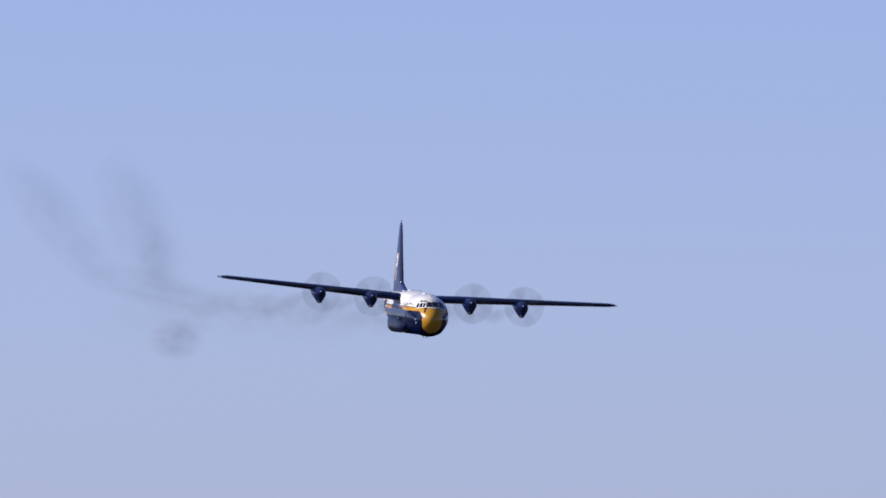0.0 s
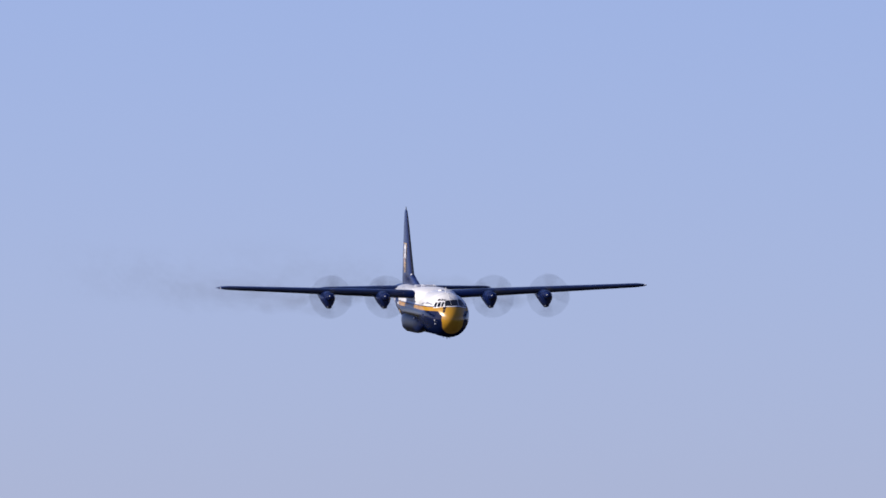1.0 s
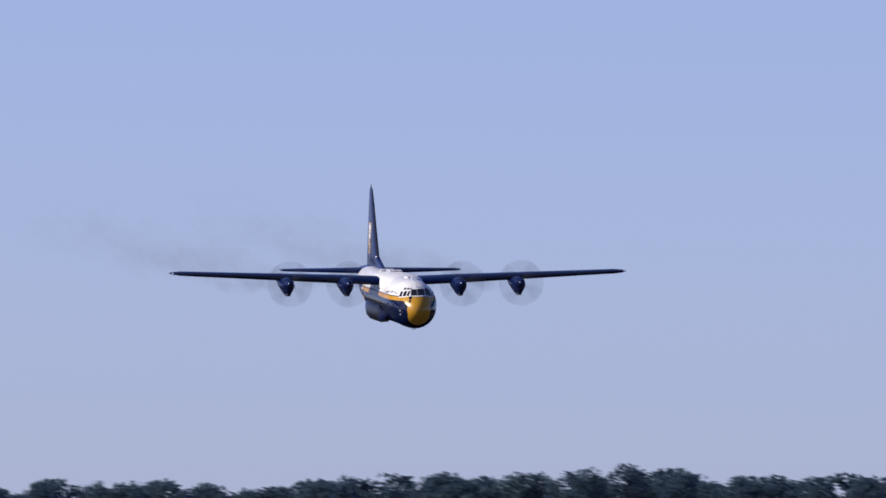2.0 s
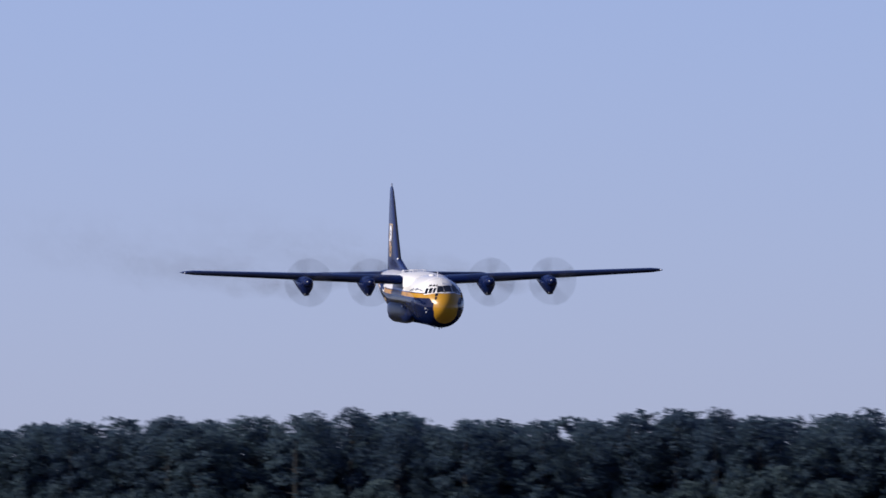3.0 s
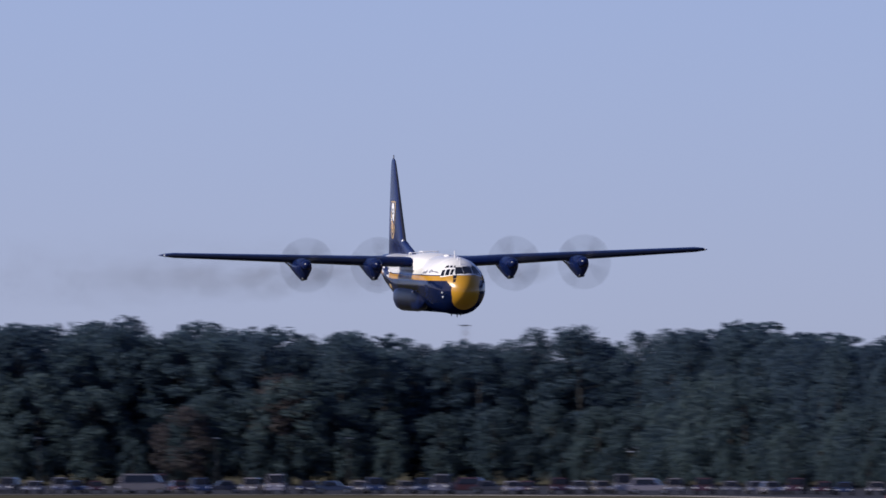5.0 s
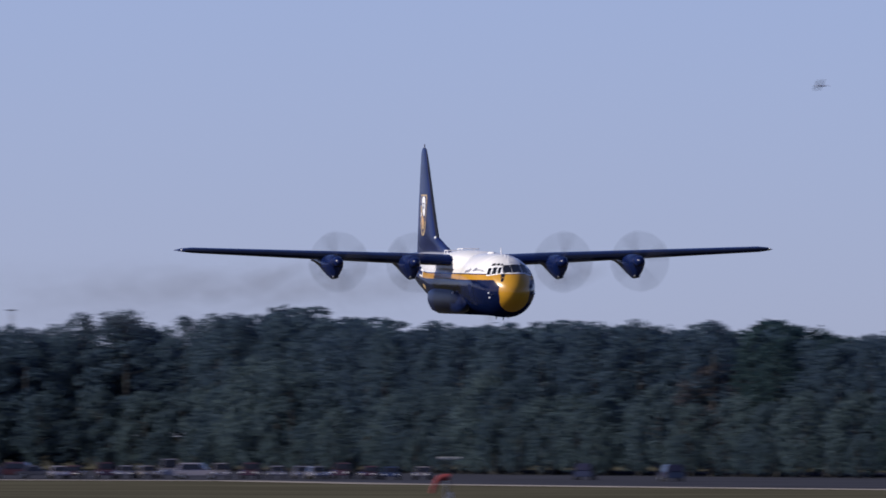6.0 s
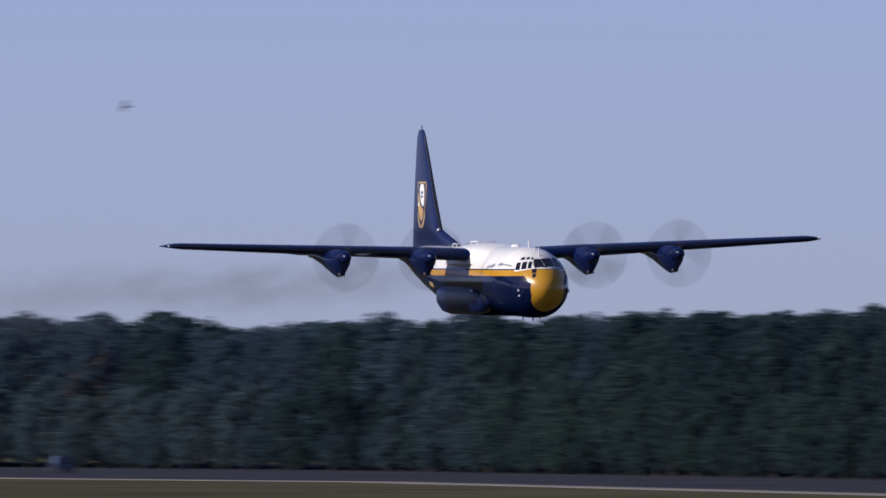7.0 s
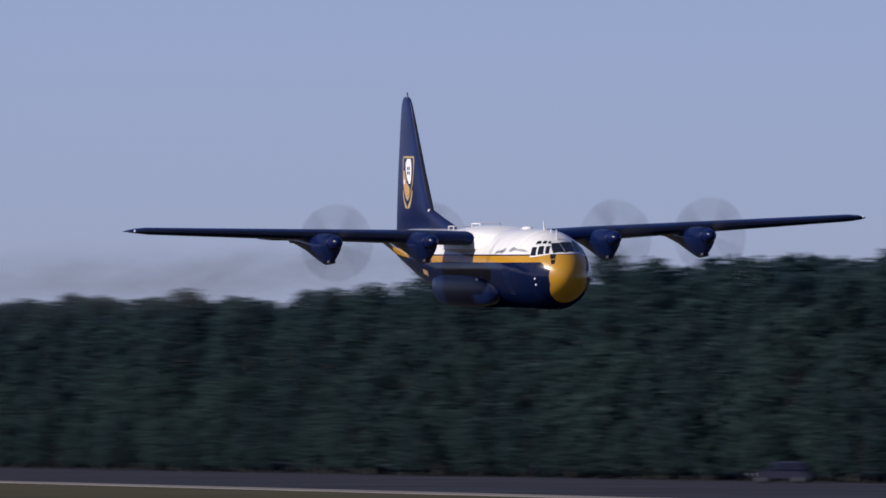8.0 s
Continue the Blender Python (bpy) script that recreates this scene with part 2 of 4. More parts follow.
def wing_line(y):
    """Leading edge, chord, height and thickness of the wing at a distance from the middle."""
    u = abs(y) / 20.2
    k = max(0.0, (u - 0.25) / 0.75)
    return 1.75 - 0.75 * k, 4.9 - 2.35 * k, WING_Z + (TIP_Z - WING_Z) * u, 0.155 - 0.02 * u


def boot(rings, keep, parent):
    """Black rubber over the leading edge: the front of each section, a little proud."""
    rows = []
    for r in rings:
        front = r[-keep:] + r[:keep + 1]
        c = r[len(r) // 4]
        rows.append([p + (p - c).normalized() * 0.012 for p in front])
    return smooth(part("deicing_boot", loft(bmesh.new(), rows, closed=False, caps=False), matt_rubber, parent, "matt black rubber boot"))


matt_rubber = worn("matt_rubber", (0.006, 0.009, 0.024), 0.75, spread=0.3, bump=0.002, gloss=0.1)


def build_wing(side, parent):
    ys = [1.9, 3.0, 5.0, 8.0, 11.0, 14.0, 17.0, 19.2]
    rings = [foil(side * y, *wing_line(y)) for y in ys]
    le, ch, z, th = wing_line(19.8)
    rings.append(foil(side * 19.8, le - 0.25, ch - 0.5, z, th * 0.85))
    rings.append(foil(side * 20.15, le - 0.7, ch - 1.2, z, th * 0.5))
    w = smooth(part("wing", loft(bmesh.new(), rings), navy_paint, parent))
    boot(rings[2:9], 2, w)
    # flap and aileron: plates proud of the trailing edge
    for name, y0, y1 in (("flap", 2.6, 12.2), ("aileron", 12.5, 19.0)):
        bm = bmesh.new()
        rr = []
        for y in (y0, y1):
            le, ch, z, th = wing_line(y)
            te = le - ch
            rr.append([Vector((te + 0.22 * ch, side * y, z + 0.075)), Vector((te - 0.05, side * y, z + 0.02)), Vector((te - 0.05, side * y, z - 0.02)), Vector((te + 0.22 * ch, side * y, z - 0.05))])
        part(name, loft(bm, rr), navy_paint, w)
    # boots and light at the tip
    le, ch, z, th = wing_line(19.9)
    bm = bmesh.new()
    bmesh.ops.create_uvsphere(bm, u_segments=10, v_segments=6, radius=0.07, matrix=Matrix.Translation((le - 0.45, side * 19.95, z + 0.03)))
    part("tip_light", bm, lamp_glass, w, "clear glass wingtip light")
    return w


def build_nacelle(y, parent):
    z0 = 1.60 + 0.008 * abs(y)
    # x, middle, half height, half width
    st = ((3.66, -0.06, 0.42, 0.38), (3.5, -0.12, 0.56, 0.47), (3.0, -0.20, 0.65, 0.57), (2.3, -0.20, 0.67, 0.63), (1.4, -0.12, 0.59, 0.63),
          (0.4, -0.03, 0.47, 0.58), (-0.6, 0.06, 0.35, 0.48), (-2.0, 0.12, 0.22, 0.34), (-3.0, 0.16, 0.13, 0.20))
    rings = []
    for x, m, hz, hw in st:
        ring = []
        for k in range(24):
            a = k * math.tau / 24
            s, c = math.sin(a), math.cos(a)
            narrow = 1.0 - 0.42 * max(0.0, -c) ** 1.3           # pointed chin below
            ring.append(Vector((x, y + hw * s * narrow, z0 + m + hz * c * (1.0 if c > 0 else 1.42))))
        rings.append(ring)
    n = smooth(part("nacelle", loft(bmesh.new(), rings), navy_paint, parent))
    # chin intake
    bm = bmesh.new()
    rr = []
    for x, r in ((3.30, 0.13), (3.26, 0.18), (2.8, 0.16)):
        rr.append([Vector((x, y + r * 1.15 * math.sin(k * math.tau / 16), z0 - 0.97 + r * 0.75 * math.cos(k * math.tau / 16))) for k in range(16)])
    smooth(part("intake_lip", loft(bm, rr, caps=False), bare_metal, n, "bare metal lip of the chin intake"))
    # solid black plug stands in for the shade inside the intake
    bm = bmesh.new()
    loft(bm, [[Vector((x, y + 0.16 * math.sin(k * math.tau / 16), z0 - 0.97 + 0.10 * math.cos(k * math.tau / 16))) for k in range(16)] for x in (3.24, 3.0)])
    part("intake_mouth", bm, black_rubber, n, "black plug in place of the shaded intake hollow")
    # exhaust pipe
    bm = bmesh.new()
    loft(bm, [[Vector((x, y + r * math.sin(k * math.tau / 16), z0 + 0.16 + r * math.cos(k * math.tau / 16))) for k in range(16)] for x, r in ((-2.4, 0.20), (-3.3, 0.19), (-3.3, 0.15), (-2.6, 0.14))], caps=False)
    smooth(part("exhaust_pipe", bm, black_rubber, n, "sooty metal exhaust pipe"))
    return n, z0


def build_propeller(y, z0, parent):
    hub = new("propeller")
    hub.parent = parent
    hub.matrix_basis = pose(4.02, y, z0)
    bm = bmesh.new()
    loft(bm, [[Vector((x, r * math.sin(k * math.tau / 20), r * math.cos(k * math.tau / 20))) for k in range(20)]
              for x, r in ((-0.40, 0.36), (-0.1, 0.36), (0.2, 0.29), (0.4, 0.17), (0.5, 0.03))])
    smooth(part("spinner", bm, navy_paint, hub))
    for q in range(4):
        a = q * math.pi / 2
        turn = Matrix.Rotation(a, 3, 'X')
        rr = []
        for r, c, tw in ((0.38, 0.20, 60), (0.8, 0.38, 48), (1.3, 0.46, 36), (1.75, 0.44, 28), (2.03, 0.34, 24), (2.06, 0.18, 24)):
            w = radians(tw)
            ring = []
            for k in range(8):
                u = k * math.tau / 8
                dx, dy = 0.05 * math.sin(u), 0.5 * c * math.cos(u)
                ring.append(turn @ Vector((dx * math.cos(w) + dy * math.sin(w), dy * math.cos(w) - dx * math.sin(w), r)))
            rr.append(ring)
        smooth(part("blade", loft(bmesh.new(), rr), blade_blur, hub, "grey propeller blade blurred by its spin"))
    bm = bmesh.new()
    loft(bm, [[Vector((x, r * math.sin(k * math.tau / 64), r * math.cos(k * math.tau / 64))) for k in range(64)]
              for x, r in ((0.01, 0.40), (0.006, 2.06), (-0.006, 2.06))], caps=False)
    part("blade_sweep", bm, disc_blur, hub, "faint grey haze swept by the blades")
    return hub


# z, leading edge, chord, thickness
FIN = ((1.7, -6.0, 10.6, 0.03), (2.35, -6.8, 9.75, 0.035), (2.75, -8.6, 7.9, 0.055), (3.2, -10.55, 5.9, 0.09), (5.2, -11.75, 4.4, 0.10), (7.7, -13.1, 2.55, 0.12), (8.7, -13.65, 1.75, 0.12), (9.05, -13.9, 1.25, 0.10), (9.18, -14.25, 0.6, 0.06))


def fin_half(x, z):
    """Half the thickness of the fin at a point of its side."""
    for a, b in zip(FIN, FIN[1:]):
        if a[0] <= z <= b[0]:
            f = (z - a[0]) / (b[0] - a[0])
            le, ch, th = (u + (v - u) * f for u, v in zip(a[1:], b[1:]))
            u = min(1.0, max(0.0, (le - x) / ch))
            return th * ch * 5 * (0.2969 * math.sqrt(u) - 0.126 * u - 0.3516 * u ** 2 + 0.2843 * u ** 3 - 0.1036 * u ** 4)
    return 0.0


def build_fin(parent):
    rings = []
    for z, le, ch, th in FIN:
        rings.append([Vector((p.x, math.copysign(fin_half(p.x, z), p.z - 0.02 * ch * (1 - (2 * (le - p.x) / ch - 1) ** 2)), z)) for p in foil(0, le, ch, 0, th, 10)])
    f = smooth(part("fin", loft(bmesh.new(), rings), navy_paint, parent), 60)
    boot(rings[3:], 1, f)
    return f


def build_tailplane(side, parent):
    rings = [foil(side * y, le, ch, z, th) for y, le, ch, z, th in ((0.0, -12.6, 4.6, 1.75, 0.11), (4.0, -13.3, 3.5, 1.78, 0.10), (7.6, -14.0, 2.3, 1.82, 0.09), (8.0, -14.3, 1.5, 1.82, 0.06))]
    return smooth(part("tailplane", loft(bmesh.new(), rings), navy_paint, parent))


def build_sponson(side, parent):
    rings = []
    for x, h, w, m in ((4.9, 0.1, 0.05, -1.0), (4.6, 0.40, 0.26, -0.98), (3.8, 0.72, 0.48, -0.94), (2.2, 0.88, 0.57, -0.90), (-2.2, 0.90, 0.60, -0.88), (-3.6, 0.80, 0.54, -0.84), (-4.6, 0.55, 0.42, -0.74), (-5.2, 0.1, 0.08, -0.66)):
        rings.append([Vector((x, side * (1.72 + w * abs(math.sin(a)) ** 0.7 * math.copysign(1, math.sin(a))), m + h * math.copysign(abs(math.cos(a)) ** 0.7, math.cos(a)))) for a in (k * math.tau / 24 for k in range(24))])
    fairing = smooth(part("wheel_fairing", loft(bmesh.new(), rings), deep_navy_paint, parent))
    bm = bmesh.new()
    bmesh.ops.create_uvsphere(bm, u_segments=10, v_segments=6, radius=0.09, matrix=Matrix.Translation((2.9, side * 2.22, -0.36)))
    part("lamp", bm, lamp_glass, fairing, "small clear lamp")
    return fairing


def hull_rod(name, x, deg, height, r, parent, lean=0.1, mat=None, label=""):
    a = skin(x, deg, -0.05)
    n = (skin(x, deg, 0.2) - skin(x, deg, 0.0)).normalized()
    return part(name, rod(bmesh.new(), a, a + n * height + Vector((-lean, 0, 0)), r, r * 0.6), mat or white_paint, parent, label)


def build_cockpit(hull):
    # corners of each pane: x and degrees round the hull, top rear, top front, foot front, foot rear
    side = (((9.08, 43.5), (9.32, 38.5), (9.66, 52.0), (9.34, 57.5)), ((9.38, 35.0), (9.58, 28.0), (10.02, 41.5), (9.74, 49.5)), ((9.66, 25.5), (9.78, 19.0), (10.26, 33.5), (10.08, 39.0)),
            ((9.00, 30.5), (9.12, 25.0), (9.30, 29.5), (9.08, 36.5)), ((9.20, 22.0), (9.30, 17.5), (9.48, 22.0), (9.34, 27.5)), ((9.36, 15.0), (9.42, 12.0), (9.60, 15.5), (9.52, 20.0)))
    chin = (((10.36, 33.5), (10.54, 24.5), (10.76, 34.0), (10.60, 42.0)), ((10.66, 44.0), (10.82, 36.5), (10.94, 47.0), (10.84, 54.0)))
    front = (((9.62, 14.0), (9.70, 1.5), (10.53, 2.5), (10.38, 26.0)), ((9.66, -1.5), (9.44, -21.5), (10.28, -26.5), (10.55, -0.5)), ((9.36, -25.0), (8.92, -39.0), (9.72, -46.0), (10.12, -31.0)))
    for quads, both, name in ((side, True, "window_pane"), (chin, False, "window_pane"), (front, False, "windscreen_pane")):
        for q in quads:
            for s in ((1, -1) if both and q[0][1] > 27 else (1,)):
                turned = [(x, s * d) for x, d in q]
                pane = part(name, skin_quad(turned, 0.012), window_glass, hull, "dark glass cockpit pane")
                mx, md = sum(x for x, d in turned) / 4, sum(d for x, d in turned) / 4
                grow = 1.28 if quads is side else 1.12
                part("pane_frame", skin_quad([(mx + (x - mx) * grow, md + (d - md) * grow) for x, d in turned], 0.004), white_paint if quads is side else dark_frame, pane)
    # lights and probes round the nose
    for x, d in ((10.1, 94), (10.1, 106), (9.9, -96)):
        bm = bmesh.new()
        bmesh.ops.create_uvsphere(bm, u_segments=10, v_segments=6, radius=0.07, matrix=Matrix.Translation(skin(x, d, 0.03)))
        part("lamp", bm, lamp_glass, hull, "small clear lamp")
    hull_rod("pitot_tube", 10.3, 100, 0.16, 0.03, hull, -0.25, bare_metal)
    hull_rod("pitot_tube", 10.3, -100, 0.16, 0.03, hull, -0.25, bare_metal)


def build_markings(hull):
    # script lettering on the roof side, as plain strokes
    rnd = random.Random(4)
    ink = worn("blue_ink", (0.15, 0.16, 0.22), 0.4, spread=0.1, bump=0)
    for s in (1, -1):
        x = 9.0
        while x > 5.3:
            w = rnd.uniform(0.05, 0.10)
            deg = 56 + (8.8 - x) * 3.1
            tall = rnd.choice((2.2, 2.6, 3.0, 5.2))
            part("lettering_stroke", skin_patch(x, x - w, s * (deg - tall), s * (deg + tall * 0.6), off=0.012, thick=0.03, nx=1, nd=3, shift=-0.16), ink, hull, "dark blue script lettering stroke")
            if 7.3 > x > 7.05:
                x -= 0.45
            x -= w + rnd.uniform(0.06, 0.14)
        # national star and bars aft of the wing
        for x0, x1, d0, d1, m in ((-6.2, -9.6, 70, 86, white_paint), (-6.35, -9.45, 74, 82, navy_paint), (-7.1, -8.7, 66, 90, navy_paint), (-7.45, -8.35, 71, 85, white_paint), (-7.75, -8.05, 67.5, 88, white_paint)):
            k = 0.012 + 0.006 * (m is navy_paint) + 0.012 * (x0 < -7)
            part("roundel_field", skin_patch(x0, x1, s * d0, s * d1, off=k, thick=0.04), m, hull)
        part("crew_door", skin_patch(7.6, 6.8, s * 88, s * 128, off=0.006, thick=0.03), deep_navy_paint, hull)
        part("service_panel", skin_patch(-5.3, -6.1, s * 99, s * 107, off=0.012, thick=0.03), gold_paint, hull, "small faded yellow panel")


def build_roof_gear(craft):
    # white fairing over the wing root
    rings = []
    for x, hw, top in ((3.4, 1.3, 2.05), (2.4, 1.85, 2.25), (1.4, 2.05, 2.36), (-1.5, 2.05, 2.40), (-3.4, 1.95, 2.30), (-4.6, 1.5, 2.12)):
        rings.append([Vector((x, hw * math.sin(a), 1.2 + (top - 1.2) * max(0.0, math.cos(a)) ** 0.5)) for a in (radians(-90 + 180 * k / 16) for k in range(17))])
    smooth(part("wing_fairing", loft(bmesh.new(), rings), white_paint, craft, "white fairing over the wing root"))
    for x, h in ((7.3, 0.5), (9.3, 0.55), (8.4, 0.2), (-9.5, 0.3)):
        hull_rod("antenna", x, 0, h, 0.045, craft, 0.08, label="white blade antenna")
    for x, d in ((8.0, 180), (9.6, 178), (6.0, 180)):
        hull_rod("antenna", x, d, 0.24, 0.05, craft, 0.12, mat=black_rubber, label="dark belly antenna")
    for x0, x1, z in ((-1.3, -2.6, 2.50), (-5.6, -6.4, 2.36)):
        bm = bmesh.new()
        for y in (-0.55, 0.55):
            rod(bm, (x0, y, z), (x1, y, z), 0.026)
            for x in (x0, x1):
                rod(bm, (x, y, z), (x, y, z - 0.35), 0.035)
        for x in (x0, x1):
            rod(bm, (x, -0.55, z), (x, 0.55, z), 0.03)
        part("roof_rail", bm, white_paint, craft, "thin white roof rail")
    bm = bmesh.new()
    bmesh.ops.create_uvsphere(bm, u_segments=12, v_segments=8, radius=0.24, matrix=Matrix.Translation((4.6, 0, 2.24)) @ Matrix.Diagonal((2.6, 1, 0.45, 1)))
    smooth(part("sextant_dome", bm, white_paint, craft))
    bm = bmesh.new()
    bmesh.ops.create_uvsphere(bm, u_segments=10, v_segments=6, radius=0.13, matrix=Matrix.Translation((-10.8, -0.08, 3.16)))
    part("fin_lamp", bm, lamp_glass, craft, "clear white lamp on the fin root")
    part("fin_mast", rod(bmesh.new(), (-14.4, 0, 9.05), (-14.45, 0, 9.4), 0.05), bare_metal, craft)


def fin_plate(shape, off, mat, parent, name, label=""):
    """A plate on the fin's side: rows of height, front x and back x; on both sides of the fin."""
    for s in (-1, 1):
        bm = bmesh.new()
        n = 6
        lay = []
        for o in (off, off - 0.03):
            lay.append([[bm.verts.new((a + (b - a) * k / n, s * (fin_half(a + (b - a) * k / n, z) + o), z)) for k in range(n + 1)] for z, a, b in ((u + 0.25, v + 0.45, w + 0.45) for u, v, w in shape)])
        for g in lay:
            for r, q in zip(g, g[1:]):
                for k in range(n):
                    bm.faces.new((r[k], r[k + 1], q[k + 1], q[k]))
        part(name, bm, mat, parent, label)


def build_emblem(fin):
    """A shield in gold outline: navy field, white patch before, yellow foot, a curved ribbon below."""
    fin_plate(((5.80, -13.40, -15.30), (5.60, -13.30, -15.45), (5.0, -13.35, -15.45), (4.4, -13.50, -15.40), (3.95, -13.80, -15.20), (3.6, -14.20, -14.85), (3.45, -14.45, -14.60)), 0.010, gold_paint, fin, "emblem_border", "dull gold shield border")
    fin_plate(((5.70, -13.50, -15.20), (5.0, -13.47, -15.33), (4.4, -13.62, -15.28), (4.0, -13.90, -15.06), (3.68, -14.25, -14.80)), 0.018, navy_paint, fin, "emblem_field", "navy shield field")
    fin_plate(((5.66, -13.85, -14.50), (5.4, -13.72, -14.80), (5.0, -13.70, -14.75), (4.6, -13.76, -14.50), (4.35, -13.90, -14.15)), 0.026, white_paint, fin, "emblem_patch", "white shield patch")
    fin_plate(((4.40, -14.50, -15.25), (4.1, -14.00, -15.14), (3.85, -14.08, -14.95), (3.68, -14.30, -14.76)), 0.026, yellow_paint, fin, "emblem_patch", "yellow shield patch")
    fin_plate(((5.05, -15.00, -15.30), (4.7, -14.75, -15.30), (4.43, -14.60, -15.26)), 0.026, gold_paint, fin, "emblem_patch", "dull gold shield patch")
    fin_plate(((4.58, -14.92, -15.18), (4.34, -14.88, -15.18)), 0.034, white_paint, fin, "emblem_patch", "white shield patch")
    for x in (-13.98, -14.28):
        for z in (5.25, 5.0):
            fin_plate(((z, x, x - 0.2), (z - 0.17, x, x - 0.2)), 0.034, navy_paint, fin, "emblem_mark")
    fin_plate(((4.0, -13.52, -13.66), (3.5, -13.74, -14.00), (3.2, -13.98, -14.45), (3.05, -14.20, -14.56)), 0.010, gold_paint, fin, "emblem_ribbon", "dull gold ribbon")
    fin_plate(((4.0, -15.36, -15.50), (3.5, -15.10, -15.36), (3.2, -14.66, -15.12), (3.05, -14.58, -14.92)), 0.010, gold_paint, fin, "emblem_ribbon", "dull gold ribbon")


gold_paint = worn("gold_paint", (0.36, 0.25, 0.12), 0.4, scale=0.8, spread=0.15, bump=0)


def build_aircraft():
    craft = thing("transport_aircraft", "navy, white and yellow four-engined transport aircraft in low flight", "aircraft")
    rings = []
    xs = sorted({h[0] for h in HULL} | {8.0 - 0.25 * k for k in range(-8, 4)} | {4 - 1.0 * k for k in range(20)}, reverse=True)
    for x in xs:
        rings.append([skin(x, k * 360 / 48) for k in range(48)])
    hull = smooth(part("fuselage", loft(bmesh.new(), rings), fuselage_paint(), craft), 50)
    for s in (-1, 1):
        build_wing(s, craft)
        build_tailplane(s, craft)
        build_sponson(s, craft)
    fin = build_fin(craft)
    build_emblem(fin)
    build_cockpit(hull)
    build_markings(hull)
    build_roof_gear(craft)
    props = []
    for y in ENGINE_Y:
        n, z0 = build_nacelle(y, craft)
        props.append(build_propeller(y, z0, craft))
    return craft, hull, props


aircraft, hull, propellers = build_aircraft()

# ---- the airfield ----
grass = worn("dry_grass", (0.062, 0.059, 0.044), 0.95, scale=0.03, spread=0.35, bump=0.05, gloss=0.0)
asphalt = worn("asphalt", (0.037, 0.040, 0.056), 0.85, scale=0.05, spread=0.3, bump=0.01, gloss=0.0)
concrete = worn("pale_concrete", (0.17, 0.16, 0.165), 0.85, scale=0.08, spread=0.2, bump=0.01, gloss=0.0)
bm = bmesh.new()
bmesh.ops.create_grid(bm, x_segments=40, y_segments=40, size=6000, matrix=Matrix.Translation((0, 1000, 0)))
tagged(part("ground", bm, grass, None), "dry olive grass of a flat airfield", "ground", kind="structure")

ROAD = ((-420, 1912), (-120, 1910), (-20, 1905), (14, 1870), (29, 1790), (56, 1705), (82, 1640), (110, 1430), (132, 1243), (150, 1100), (172, 900))
# line of the wood edge in plan, and the height of its pines
TREES = ((-420, 2300, 20.0), (-200, 2250, 19.8), (-152, 2238, 20.2), (-140, 2236, 20.6), (-126, 2232, 21.6), (-110, 2228, 21.3), (-103, 2227, 20.1),
         (-85, 2223, 21.5), (-52, 2214, 20.8), (-40, 2211, 20.2), (-31, 2208, 19.9), (-24, 2207, 18.2), (-14, 2204, 17.7), (-6, 2202, 19.4), (1, 2199, 20.8),
         (13, 2163, 19.7), (23, 2127, 18.4), (29, 2105, 17.8), (36, 2074, 18.5), (46, 2042, 18.0), (58, 2006, 18.2), (68, 1977, 16.9), (80, 1941, 16.7),
         (92, 1905, 17.2), (107, 1820, 17.1), (124, 1720, 16.9), (140, 1615, 17.2), (158, 1500, 19.6), (176, 1410, 19.8), (200, 1300, 19.9), (236, 1150, 20.0))


def strip(points, left, right, z, thick=0.05):
    """A slab along a line, from left to right of it, in plan."""
    bm = bmesh.new()
    rings = []
    for i, p in enumerate(points):
        a, b = Vector(points[max(0, i - 1)]), Vector(points[min(len(points) - 1, i + 1)])
        d = (b - a).normalized()
        n = Vector((-d.y, d.x))
        q, r = Vector(p) + n * left, Vector(p) + n * right
        rings.append([(q.x, q.y, z), (r.x, r.y, z), (r.x, r.y, z - thick), (q.x, q.y, z - thick)])
    return loft(bm, rings)


tagged(part("apron", strip(ROAD, 1.0, 165.0, 0.04), asphalt, None), "weathered grey asphalt apron before the woods", "apron", kind="structure")
PARKING = ((-420, 2030), (-20, 2030), (30, 1985), (62, 1900))
tagged(part("car_park", strip(PARKING, 0.0, 170.0, 0.03), asphalt, None), "dark worn asphalt car park before the woods", "car park", kind="structure")
tagged(part("road", strip(ROAD, -4.0, 1.5, 0.08), concrete, None), "pale concrete perimeter road beside dry grass", "road", kind="structure")


